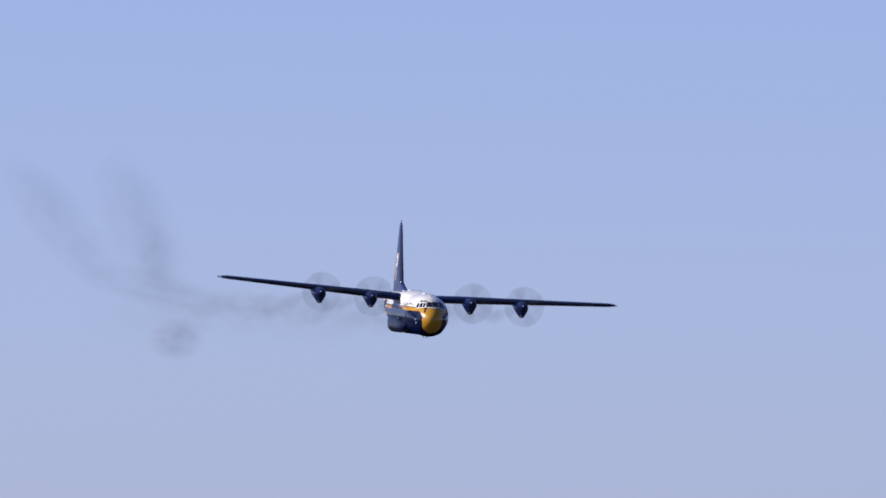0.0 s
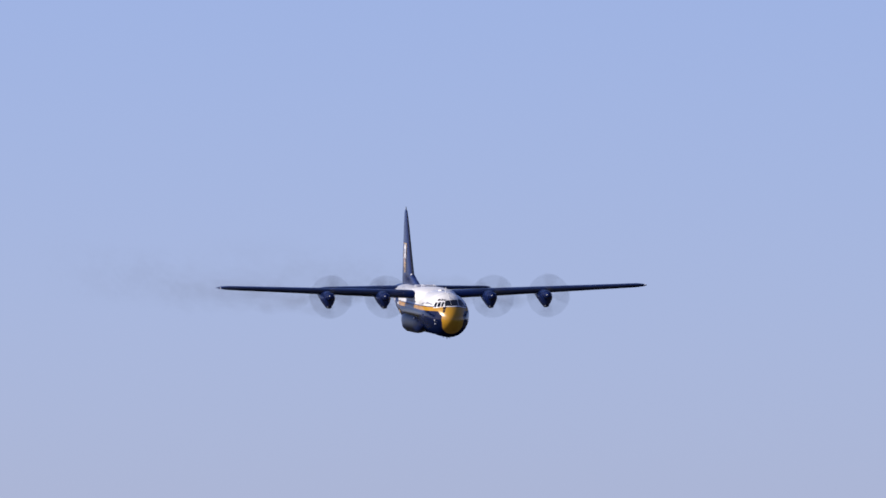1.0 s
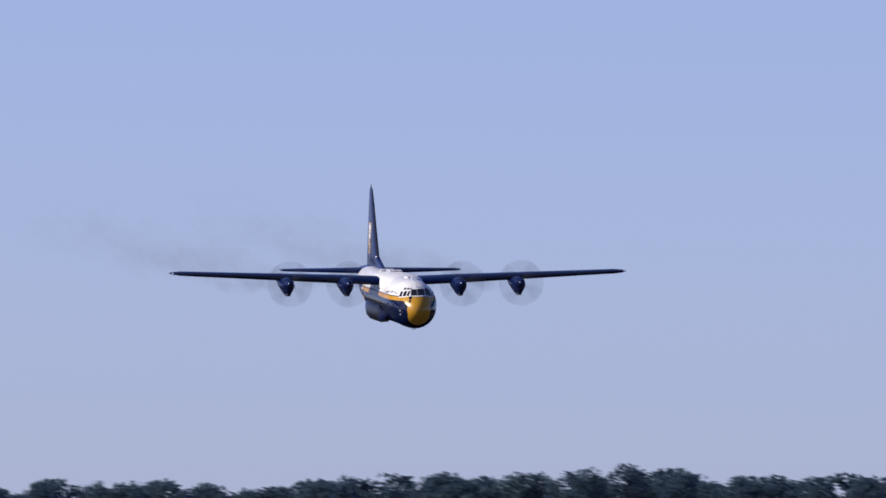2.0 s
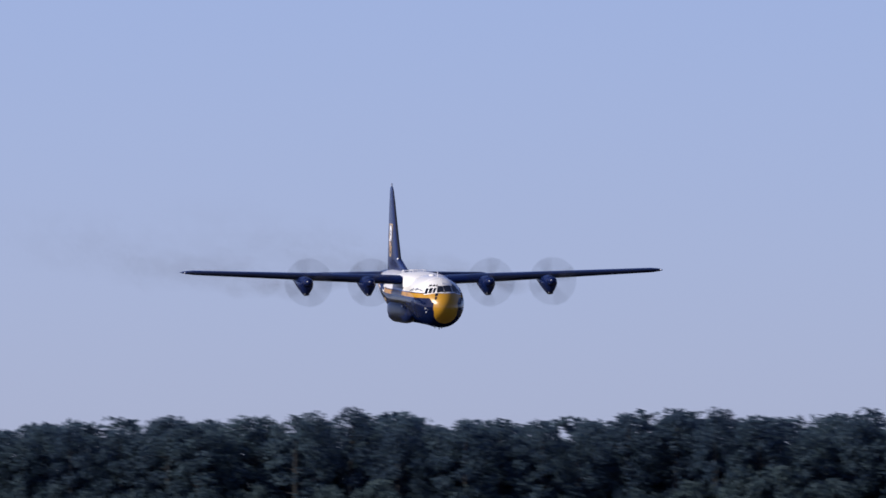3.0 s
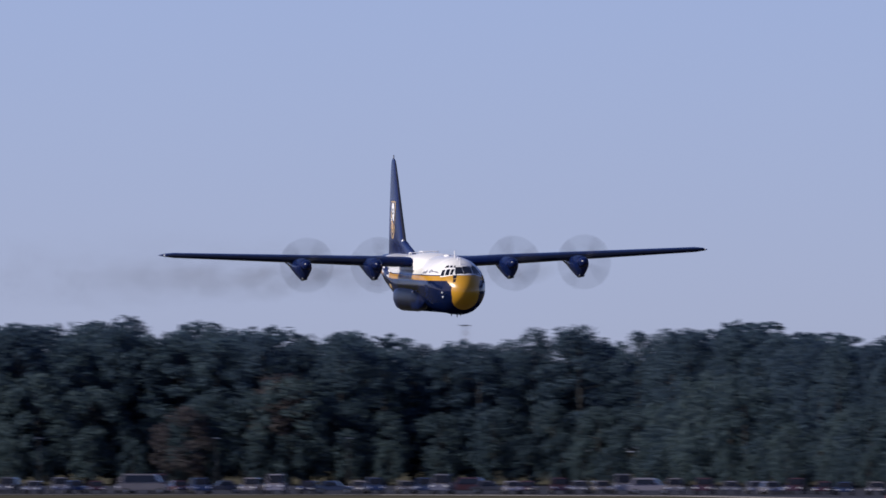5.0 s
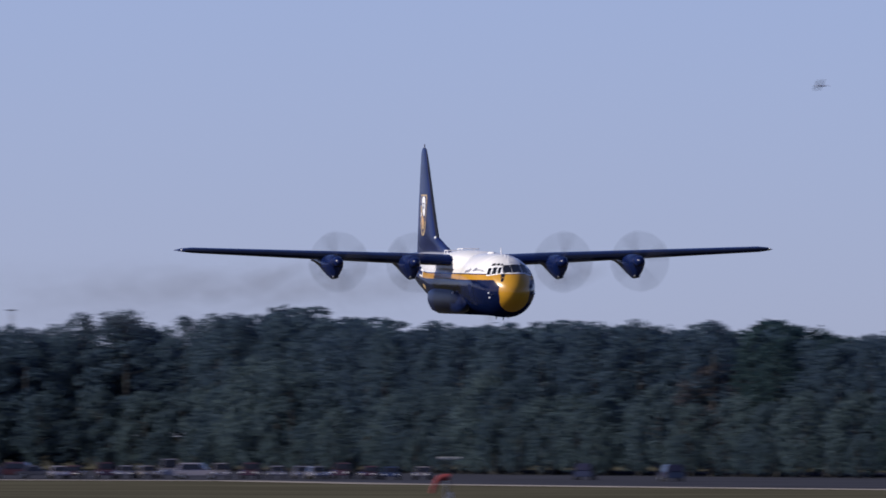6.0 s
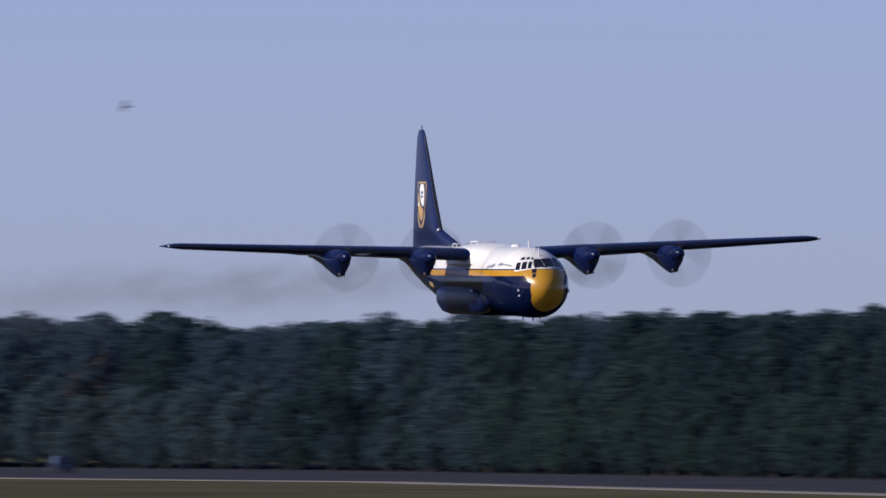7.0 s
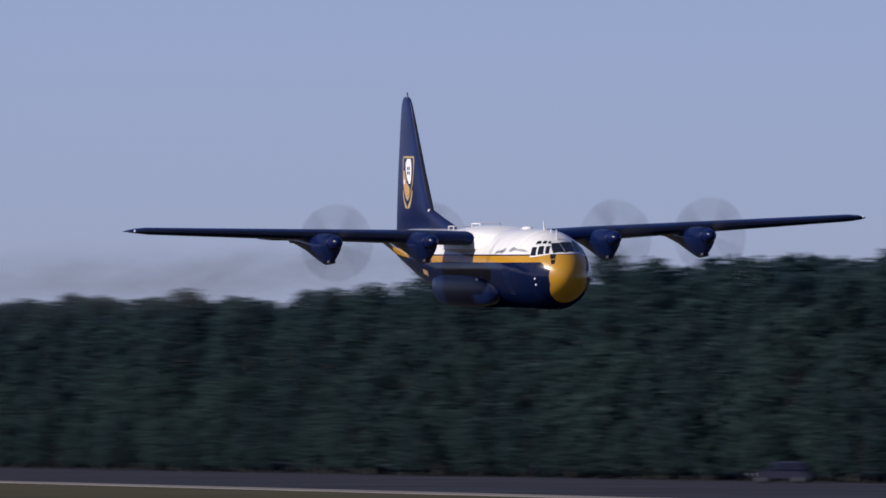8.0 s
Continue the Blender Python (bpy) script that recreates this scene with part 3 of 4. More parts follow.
# ---- woods ----
def foliage(name, dark, light):
    m, nt, p = nodes_of(name)
    tc = nt.nodes.new("ShaderNodeTexCoord")
    info = nt.nodes.new("ShaderNodeObjectInfo")
    geo = nt.nodes.new("ShaderNodeNewGeometry")
    big = node(nt, "ShaderNodeTexNoise", Scale=0.35, Detail=3.0)
    nt.links.new(tc.outputs["Object"], big.inputs["Vector"])
    f = maths(nt, 'ADD', maths(nt, 'MULTIPLY', geo.outputs["Random Per Island"], 0.18), maths(nt, 'MULTIPLY', big.outputs[0], 0.35))
    f = maths(nt, 'ADD', f, maths(nt, 'MULTIPLY', info.outputs["Random"], 0.52))
    nt.links.new(ramp(nt, f, ((0.2, dark), (0.85, light))), p.inputs["Base Color"])
    p.inputs["Roughness"].default_value = 0.8
    p.inputs["Specular IOR Level"].default_value = 0.1
    thin = nt.nodes.new("ShaderNodeBsdfTranslucent")
    nt.links.new(p.inputs["Base Color"].links[0].from_socket, thin.inputs[0])
    both = nt.nodes.new("ShaderNodeAddShader")       # a leaf reflects and lets through about as much
    nt.links.new(p.outputs[0], both.inputs[0])
    nt.links.new(thin.outputs[0], both.inputs[1])
    nt.links.new(both.outputs[0], nt.nodes["Material Output"].inputs[0])
    return m


# haze is painted into the far leaves: bluer and paler than the near ones
hazed_pine_leaf = foliage("hazed_pine_needles", (0.019, 0.033, 0.053), (0.033, 0.053, 0.070))
near_leaf = foliage("near_needles", (0.010, 0.021, 0.029), (0.020, 0.038, 0.041))
hazed_broad_leaf = foliage("hazed_broad_leaves", (0.020, 0.034, 0.049), (0.037, 0.056, 0.064))
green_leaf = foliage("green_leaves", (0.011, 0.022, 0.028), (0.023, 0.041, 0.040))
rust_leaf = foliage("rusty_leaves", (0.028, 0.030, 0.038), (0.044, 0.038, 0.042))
bark = worn("bark", (0.016, 0.017, 0.021), 0.9, scale=3.0, spread=0.35, bump=0.03)


def crown_data(rnd, lobes, hearts, tufts, size, n=5, m=3):
    """Points and faces of a crown: loose tufts turned every way, over many small lobes round rough hearts."""
    vs, fs = [], []
    way = lambda: Vector((rnd.gauss(0, 1), rnd.gauss(0, 1), rnd.gauss(0, 1)))

    def lump(c, r, sq):
        base = len(vs)
        for i in range(m + 1):
            for j in range(n):
                th, ph = math.pi * i / m, math.tau * (j + 0.5 * (i % 2)) / n
                k = r * rnd.uniform(0.8, 1.12)
                vs.append((c[0] + k * math.sin(th) * math.cos(ph), c[1] + k * math.sin(th) * math.sin(ph), c[2] + k * sq * math.cos(th)))
        for i in range(m):
            for j in range(n):
                a, b = base + i * n + j, base + i * n + (j + 1) % n
                fs.append((a, b, b + n, a + n))

    for c, r, sq in hearts:
        lump(c, r, sq)
    for c, r, sq in lobes:
        for _ in range(int(tufts * r * r)):
            o = way().normalized()
            k = r * rnd.triangular(0.2, 1.2, 0.9)
            q = Vector(c) + Vector((o.x * k, o.y * k, o.z * k * sq))
            t = way().normalized()
            w = t.cross(way()).normalized()
            d = size * rnd.uniform(0.6, 1.4)
            i0 = len(vs)
            for e, f, g in ((-1, -0.5, 0), (1, -0.3, 0), (0.1, 0.9, 0.2)):
                vs.append(tuple(q + t * (e * d) + w * (f * d) + o * (g * d)))
            fs.append((i0, i0 + 1, i0 + 2))
    return vs, fs


def shell(rnd, count, low, top, reach, lobe):
    """Small lobes spread over a crown's outline, and the larger hearts within it."""
    girth = lambda u: reach * math.sin(math.pi * (0.16 + 0.76 * u)) ** 0.7
    lean = rnd.uniform(0, math.tau)
    lobes = []
    for k in range(count):
        u = (k + rnd.random()) / count
        a = k * 2.4 + rnd.uniform(-0.5, 0.5)
        out = girth(u) * (1.0 + 0.14 * math.cos(a - lean)) * rnd.uniform(0.7, 1.08)
        lobes.append(((out * math.cos(a), out * math.sin(a), low + (top - low) * u), lobe * rnd.uniform(0.75, 1.3), rnd.uniform(0.75, 1.0)))
    lobes.append(((0, 0, top), lobe * rnd.uniform(0.9, 1.3), 0.8))
    hearts = [((0, 0, low + (top - low) * u), girth(u) * 0.55, (top - low) * 0.2 / girth(u)) for u in (0.14, 0.42, 0.70)]
    return lobes, hearts


def pine_lobes(rnd, h):
    return shell(rnd, 38, h * rnd.uniform(0.26, 0.38), h - 1.0, rnd.uniform(2.4, 3.0), 0.92)


def broad_lobes(rnd, h):
    return shell(rnd, 34, h * 0.12, h * 0.93, h * rnd.uniform(0.27, 0.33), 0.085 * h)


def trunk_mesh(rnd, h, r):
    bm = bmesh.new()
    lean = (rnd.uniform(-0.4, 0.4), rnd.uniform(-0.4, 0.4))
    rings = []
    for u, k in ((0, 1.25), (0.05, 1.0), (0.35, 0.8), (0.7, 0.5), (0.95, 0.15)):
        rings.append([Vector((lean[0] * u * u + r * k * math.cos(j * math.tau / 8), lean[1] * u * u + r * k * math.sin(j * math.tau / 8), h * u)) for j in range(8)])
    loft(bm, rings)
    for _ in range(7):
        u, a = rnd.uniform(0.35, 0.85), rnd.uniform(0, math.tau)
        p = Vector((lean[0] * u * u, lean[1] * u * u, h * u))
        rod(bm, p, p + Vector((math.cos(a) * 2.0, math.sin(a) * 2.0, rnd.uniform(0.3, 1.1))), r * 0.3, r * 0.08, n=5)
    return bm


def build_tree(name, label, h, lobes, tufts, size, leaf, rnd):
    tree = thing(name, label, "tree", "trees of the wood edge")
    t = part("trunk", trunk_mesh(rnd, h * 0.96, 0.012 * h + 0.06), bark, tree)
    vs, fs = crown_data(rnd, lobes[0], (), tufts, size)
    me = bpy.data.meshes.new("crown")
    me.from_pydata(vs, [], fs)
    me.materials.append(leaf)
    c = new("crown", me)
    c.parent = tree
    return tree, (vs, fs)


def along(points, step, rnd):
    """Places along the wood edge, closer together where it lies across the view; its normal, away from the airfield; the pines' height."""
    left = 0.0
    for a, b in zip(points, points[1:]):
        p, q = Vector(a[:2]), Vector(b[:2])
        d = q - p
        n = (Vector((-d.y, d.x)).normalized() + Vector((0, 0.8))).normalized()
        k = step * (1.0 + 1.3 * abs(d.normalized().y))
        s = left
        while s < d.length:
            u = s / d.length
            yield p + d * u, n, a[2] + (b[2] - a[2]) * u
            s += k * rnd.uniform(0.7, 1.3)
        left = s - d.length


def in_reach(p):
    return p.x > -215 and p.y > 1270


def plant_woods():
    rnd = random.Random(11)
    pines, broads, rusts, store, low = [], [], [], [], []
    near_pines, greens = [], []
    for k in range(4):
        near_pines.append(build_tree("pine_tree", "tall green pine at the edge of the woods, without haze tint", 20.0, pine_lobes(rnd, 20.0), 112, 0.18, near_leaf, rnd)[0])
        greens.append(build_tree("broadleaf_tree", "full leafy green broadleaf tree before the pines", 10.0, broad_lobes(rnd, 10.0), 120, 0.17, green_leaf, rnd)[0])
    for k in range(7):
        t, data = build_tree("pine_tree", "tall pine at the edge of the woods, green hazed towards blue", 20.0, pine_lobes(rnd, 20.0), 112, 0.18, hazed_pine_leaf, rnd)
        pines.append(t)
        store.append(crown_data(rnd, *pine_lobes(rnd, 20.0), 34, 0.32))
    for k in range(6):
        t, data = build_tree("broadleaf_tree", "full broadleaf tree before the pines, green hazed towards blue", 10.0, broad_lobes(rnd, 10.0), 120, 0.17, hazed_broad_leaf, rnd)
        broads.append(t)
        low.append(crown_data(rnd, *broad_lobes(rnd, 10.0), 30, 0.32))
    for k in range(2):
        t, _ = build_tree("broadleaf_tree", "rusty brown autumn broadleaf tree before the pines", 10.0, broad_lobes(rnd, 10.0), 120, 0.17, rust_leaf, rnd)
        rusts.append(t)
    used = set()

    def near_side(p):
        """Leaf colours without the painted haze, on the stretch that comes towards the runway."""
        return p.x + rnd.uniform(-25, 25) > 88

    def put(src, p, scale, wide=1.0):
        m = pose(p.x, p.y, 0, 0, 0, rnd.uniform(0, 360))
        if src in used:
            t = copy_thing(src, m)
        else:
            used.add(src)
            t = src
            t.matrix_basis = m
        t.scale = (scale * wide, scale * wide, scale)
        return t

    # tall pines, two rows deep
    for off, step in ((8, 4.6), (14, 4.6)):
        for p, n, h in along(TREES, step, rnd):
            if in_reach(p):
                put(rnd.choice(near_pines if near_side(p) else pines), p + n * (off + rnd.uniform(-2.0, 2.0)), h / 20 * rnd.triangular(0.86, 1.05, 0.98), rnd.uniform(1.1, 1.6))
    # lower broadleaf edge, in clumps of uneven height
    for off, step, lo, hi in ((3.5, 4.6, 0.6, 1.45), (0.0, 4.2, 0.28, 0.8)):
        for p, n, h in along(TREES, step, rnd):
            if not in_reach(p):
                continue
            clump = 0.5 + 0.5 * noise.noise(Vector((p.x * 0.055, p.y * 0.02, off)))
            if off > 2 and clump < 0.22:
                continue
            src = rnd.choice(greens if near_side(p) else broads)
            size = lo + (hi - lo) * min(1.0, max(0.0, clump * 0.9 + rnd.uniform(-0.15, 0.25)))
            put(src, p + n * (off + rnd.uniform(-2.0, 2.0)), size * h / 19, rnd.uniform(0.9, 1.3))
    for rx, ry, s in RUSTY:
        put(rnd.choice(rusts), Vector((rx, ry - 4)), s, 1.25)
    # the depth of the wood, which nobody could count
    depth = {False: ([], []), True: ([], [])}

    def thicken(q, d, h, tall, wide):
        vs, fs = depth[near_side(q)]
        s, a = h / tall * rnd.uniform(0.86, 1.02), rnd.uniform(0, math.tau)
        c, si, b = math.cos(a) * s * wide, math.sin(a) * s * wide, len(vs)
        vs.extend([(q.x + x * c - y * si, q.y + x * si + y * c, z * s) for x, y, z in d[0]])
        fs.extend([tuple(i + b for i in f) for f in d[1]])

    for off, step, kinds, span, wide in ((12, 4.4, low, 0.6, 1.6), (20, 4.6, store, 1.0, 1.6), (27, 5.0, store, 1.02, 1.7), (35, 5.2, store, 1.0, 1.8), (24, 5.0, low, 0.75, 1.7)):
        for p, n, h in along(TREES, step, rnd):
            if p.x > -250 and p.y > 1230:
                thicken(p + n * (off + rnd.uniform(-3, 3)), rnd.choice(kinds), h * span, 20 if kinds is store else 10, wide)
    # the wood behind the bend of its edge
    bend = ((-70, 2250, 18.5), (-20, 2243, 17.4), (20, 2235, 18.0), (75, 2120, 16.8), (112, 1990, 16.2))
    for off in (0, 10):
        for p, n, h in along(bend, 4.6, rnd):
            thicken(p + Vector((rnd.uniform(-2, 2), off + rnd.uniform(-3, 3))), rnd.choice(store), h, 20, 1.5)
    # the wood's depth takes the same painted haze, by stretch
    for side, leaf, word in ((False, hazed_pine_leaf, "dark"), (True, near_leaf, "unhazed green")):
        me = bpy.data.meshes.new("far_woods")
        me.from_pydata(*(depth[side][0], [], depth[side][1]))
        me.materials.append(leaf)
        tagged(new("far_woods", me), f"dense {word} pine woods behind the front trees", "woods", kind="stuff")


RUSTY = ((-113, 2222, 0.95), (-109.5, 2222, 0.75), (-49, 2216, 1.0), (68.0, 2004, 1.30), (71.0, 2000, 1.1), (-36.5, 2219, 1.4))
plant_woods()


# ---- parked cars and small things of the airfield ----
tyre_rubber = worn("tyre_rubber", (0.02, 0.02, 0.02), 0.8, spread=0.2)
car_paints = [worn("car_paint", c, 0.25, scale=1.0, spread=0.08, bump=0, coat=0.6) for c in
              ((0.21, 0.20, 0.25), (0.02, 0.02, 0.04), (0.13, 0.13, 0.17), (0.05, 0.022, 0.03), (0.03, 0.045, 0.10), (0.15, 0.14, 0.16), (0.06, 0.06, 0.08))]
car_words = ("white", "black", "silver grey", "dark red", "dark blue", "pale beige", "dark grey")


def build_car(kind, paint, word):
    """A parked car along x: saloon, suv or van."""
    car = thing("parked_" + kind, f"{word} {kind} parked on the apron before woods", "car", "parked cars")
    length, height, width = {"saloon": (4.6, 1.45, 1.8), "suv": (4.8, 1.8, 1.9), "van": (5.4, 2.2, 2.0)}[kind]
    waist = height * 0.58
    w = width / 2
    half = length / 2
    side = [(-half, 0.35), (-half + 0.05, waist * 0.95), (half - 1.1, waist), (half - 0.1, waist * 0.82), (half, 0.4)]
    bm = bmesh.new()
    loft(bm, [[Vector((x, y * k, z)) for x, z in side] for y, k in ((-w, 1), (w, 1))])
    bmesh.ops.bevel(bm, geom=bm.edges[:], offset=0.07, segments=2, affect='EDGES')
    body = smooth(part("body", bm, paint, car))
    a, b = {"saloon": (-half + 0.8, half - 1.5), "suv": (-half + 0.15, half - 1.35), "van": (-half + 0.05, half - 0.8)}[kind]
    bm = bmesh.new()
    loft(bm, [[Vector((a, y, waist - 0.02)), Vector((a + 0.45, y * 0.82, height)), Vector((b - 0.65, y * 0.82, height)), Vector((b, y, waist - 0.02))] for y in (-w * 0.94, w * 0.94)])
    bmesh.ops.bevel(bm, geom=bm.edges[:], offset=0.06, segments=2, affect='EDGES')
    smooth(part("cabin", bm, paint, car))
    for s in (-1, 1):
        bm = bmesh.new()
        y0, y1 = s * w * 0.955, s * w * 0.86
        loft(bm, [[Vector((a + 0.35, y0 + k, waist + 0.08)), Vector((a + 0.6, y1 + k, height - 0.14)), Vector((b - 0.75, y1 + k, height - 0.14)), Vector((b - 0.3, y0 + k, waist + 0.08))] for k in (0, s * 0.03)])
        part("side_window", bm, window_glass, car, "dark side windows")
    bm = bmesh.new()
    loft(bm, [[Vector((b + k, -w * 0.8, waist + 0.04)), Vector((b - 0.55 + k, -w * 0.7, height - 0.10)), Vector((b - 0.55 + k, w * 0.7, height - 0.10)), Vector((b + k, w * 0.8, waist + 0.04))] for k in (0.0, 0.05)])
    part("windscreen", bm, window_glass, car, "sloping windscreen")
    for s in (-1, 1):
        for x in (-half + 0.85, half - 0.85):
            bm = bmesh.new()
            rod(bm, (x, s * (w - 0.22), 0.33), (x, s * (w + 0.01), 0.33), 0.33, n=16)
            wheel = part("wheel", bm, tyre_rubber, car)
            bm = bmesh.new()
            rod(bm, (x, s * (w), 0.33), (x, s * (w + 0.03), 0.33), 0.19, n=10)
            part("rim", bm, bare_metal, wheel)
        bm = bmesh.new()
        box(bm, (half - 0.10, s * w * 0.75 - 0.16, waist * 0.62), (half + 0.02, s * w * 0.75 + 0.16, waist * 0.78), 0.02)
        part("headlight", bm, lamp_glass, car)
    return car


def park_cars():
    rnd = random.Random(5)
    models = {}
    x = -205.0
    while x < 34:
        kind = rnd.choice(("saloon", "saloon", "saloon", "suv", "suv", "suv", "van"))
        k = rnd.randrange(len(car_paints))
        front = rnd.random() < 0.2
        m = pose(x, (1922 if x < 0 else 1922 - x * 1.1) + rnd.uniform(0, 22), 0.04, 0, 0, rnd.choice((0, 180)) + rnd.uniform(-12, 12) if front else -90 + rnd.uniform(-15, 15))
        if (kind, k) in models:
            copy_thing(models[kind, k], m)
        else:
            car = build_car(kind, car_paints[k], car_words[k])
            car.matrix_basis = m
            models[kind, k] = car
        x += rnd.uniform(1.5, 3.6)
    for p in ((168, 1415, 0.05, 0, 0, 160), (58, 1850, 0.05, 0, 0, 100), (50, 1890, 0.05, 0, 0, 80)):
        copy_thing([c for (kd, q), c in models.items() if kd != "van" and q in (1, 4, 6)][0], pose(*p))


park_cars()
steel = worn("galvanised_steel", (0.35, 0.36, 0.38), 0.5, metal=0.7, spread=0.2)
red_cloth = worn("red_cloth", (0.15, 0.014, 0.020), 0.8, scale=2.0, spread=0.3)


def build_lamp_post():
    post = thing("lamp_post", "slim grey lamp post with a pale head", "lamp post", "lamp posts of the car park")
    part("pole", rod(bmesh.new(), (0, 0, 0), (0, 0, 6.0), 0.05, 0.035), black_rubber, post)
    bm = bmesh.new()
    box(bm, (-0.4, -0.12, 6.0), (0.4, 0.12, 6.12), 0.04)
    part("lamp_head", bm, steel, post, "pale lamp head")
    part("base", rod(bmesh.new(), (0, 0, 0), (0, 0, 0.4), 0.2, 0.18), concrete, post)
    return post


lamp = build_lamp_post()
lamp.matrix_basis = pose(-79, 2100, 0)
for x, y in ((-64, 2095), (-43, 2100), (-27, 2095), (-104, 2110)):
    copy_thing(lamp, pose(x, y, 0))


def build_wind_cone():
    cone = thing("wind_cone", "limp red wind cone hanging from a pale post", "wind cone")
    part("post", rod(bmesh.new(), (0, 0, 0), (0, 0, 2.1), 0.09, 0.07, n=10), steel, cone, "grey post")
    bm = bmesh.new()
    line = [(0.35, 0, 2.18, 0.30), (-0.1, 0, 2.22, 0.29), (-0.6, 0, 2.10, 0.27), (-0.95, 0, 1.75, 0.25), (-1.2, 0, 1.25, 0.22), (-1.35, 0, 0.8, 0.19)]
    rings = []
    for i, (x, y, z, r) in enumerate(line):
        a, b = line[max(0, i - 1)], line[min(len(line) - 1, i + 1)]
        d = Vector((b[0] - a[0], 0, b[2] - a[2])).normalized()
        u = Vector((-d.z, 0, d.x))
        rings.append([Vector((x, y, z)) + u * (r * math.cos(k * math.tau / 14)) + Vector((0, r * math.sin(k * math.tau / 14), 0)) for k in range(14)])
    smooth(part("sock", loft(bm, rings, caps=False), red_cloth, cone, "red cloth sock"))
    bm = bmesh.new()
    box(bm, (0.2, -0.2, 0.0), (0.6, 0.2, 0.9), 0.05)
    part("cabinet", bm, steel, cone, "grey equipment cabinet")
    return cone


cone = build_wind_cone()
cone.matrix_basis = pose(26.5, 1432, 0)
cone.scale = (0.85, 0.85, 0.95)


def build_light_bar():
    """A thin post that carries a level bar of approach lamps."""
    bar = thing("approach_light_bar", "pale approach light bar on a thin dark post", "light bar")
    part("post", rod(bmesh.new(), (0, 0, 0), (0, 0, 3.5), 0.05, 0.035), black_rubber, bar)
    bm = bmesh.new()
    box(bm, (-0.88, -0.05, 3.50), (0.88, 0.05, 3.58), 0.02)
    part("crossbar", bm, steel, bar, "pale grey crossbar")
    for k in range(5):
        x = -0.80 + 0.40 * k
        lamp_bm = rod(bmesh.new(), (x, -0.10, 3.66), (x, 0.12, 3.66), 0.10, 0.06, n=12)
        lamp_part = part("lamp", lamp_bm, steel, bar)
        part("lens", rod(bmesh.new(), (x, -0.13, 3.66), (x, -0.10, 3.66), 0.08, 0.09, n=12), lamp_glass, lamp_part, "clear glass lens")
    part("base", rod(bmesh.new(), (0, 0, 0), (0, 0, 0.2), 0.25, 0.22), concrete, bar)
    return bar


build_light_bar().matrix_basis = pose(26.9, 1440, 0)


def build_mast(h, label):
    """A far lattice mast of three legs with a platform."""
    mast = thing("lattice_mast", label, "mast", "far masts")
    for k in range(3):
        a = k * math.tau / 3
        part("leg", rod(bmesh.new(), (0.9 * math.cos(a), 0.9 * math.sin(a), 0), (0.35 * math.cos(a), 0.35 * math.sin(a), h), 0.05, n=5), steel, mast)
    bm = bmesh.new()
    z = 1.0
    while z < h - 1:
        r = 0.9 - 0.55 * z / h
        for k in range(3):
            a, b = k * math.tau / 3, (k + 1) * math.tau / 3
            rod(bm, (r * math.cos(a), r * math.sin(a), z), (r * math.cos(b), r * math.sin(b), z + 1.0), 0.03, n=4)
        z += 1.2
    part("lattice", bm, steel, mast)
    bm = bmesh.new()
    box(bm, (-0.8, -0.8, h - 0.1), (0.8, 0.8, h + 0.1), 0.02)
    part("platform", bm, steel, mast)
    return mast


build_mast(23.0, "thin grey lattice mast beyond the woods").matrix_basis = pose(-17, 2700, 0)
build_mast(25.0, "thin grey lattice mast with platform beyond woods").matrix_basis = pose(57, 2720, 0)


# ---- birds ----
def build_bird():
    bird = thing("bird", "dark grey bird in gliding flight", "bird", "birds in the sky")
    plume = worn("grey_plume", (0.46, 0.48, 0.55), 0.8, scale=6.0, spread=0.3)
    bm = bmesh.new()
    rings = [[Vector((x, r * math.cos(k * math.tau / 8), r * math.sin(k * math.tau / 8))) for k in range(8)] for x, r in ((0.24, 0.02), (0.18, 0.05), (0.05, 0.075), (-0.12, 0.06), (-0.28, 0.03), (-0.36, 0.045))]
    smooth(part("body", loft(bm, rings), plume, bird))
    for s in (-1, 1):
        rr = [foil(s * y, le, ch, z, 0.08, 6) for y, le, ch, z in ((0.03, 0.12, 0.20, 0.02), (0.25, 0.15, 0.18, 0.07), (0.48, 0.06, 0.08, 0.04))]
        smooth(part("wing", loft(bmesh.new(), rr), plume, bird))
    for o in bird.children:
        o.data.transform(Matrix.Scale(0.65, 4))
    return bird


bird_a = build_bird()
bird_b = copy_thing(bird_a, pose(0, 900, 60))

# ---- smoke ----


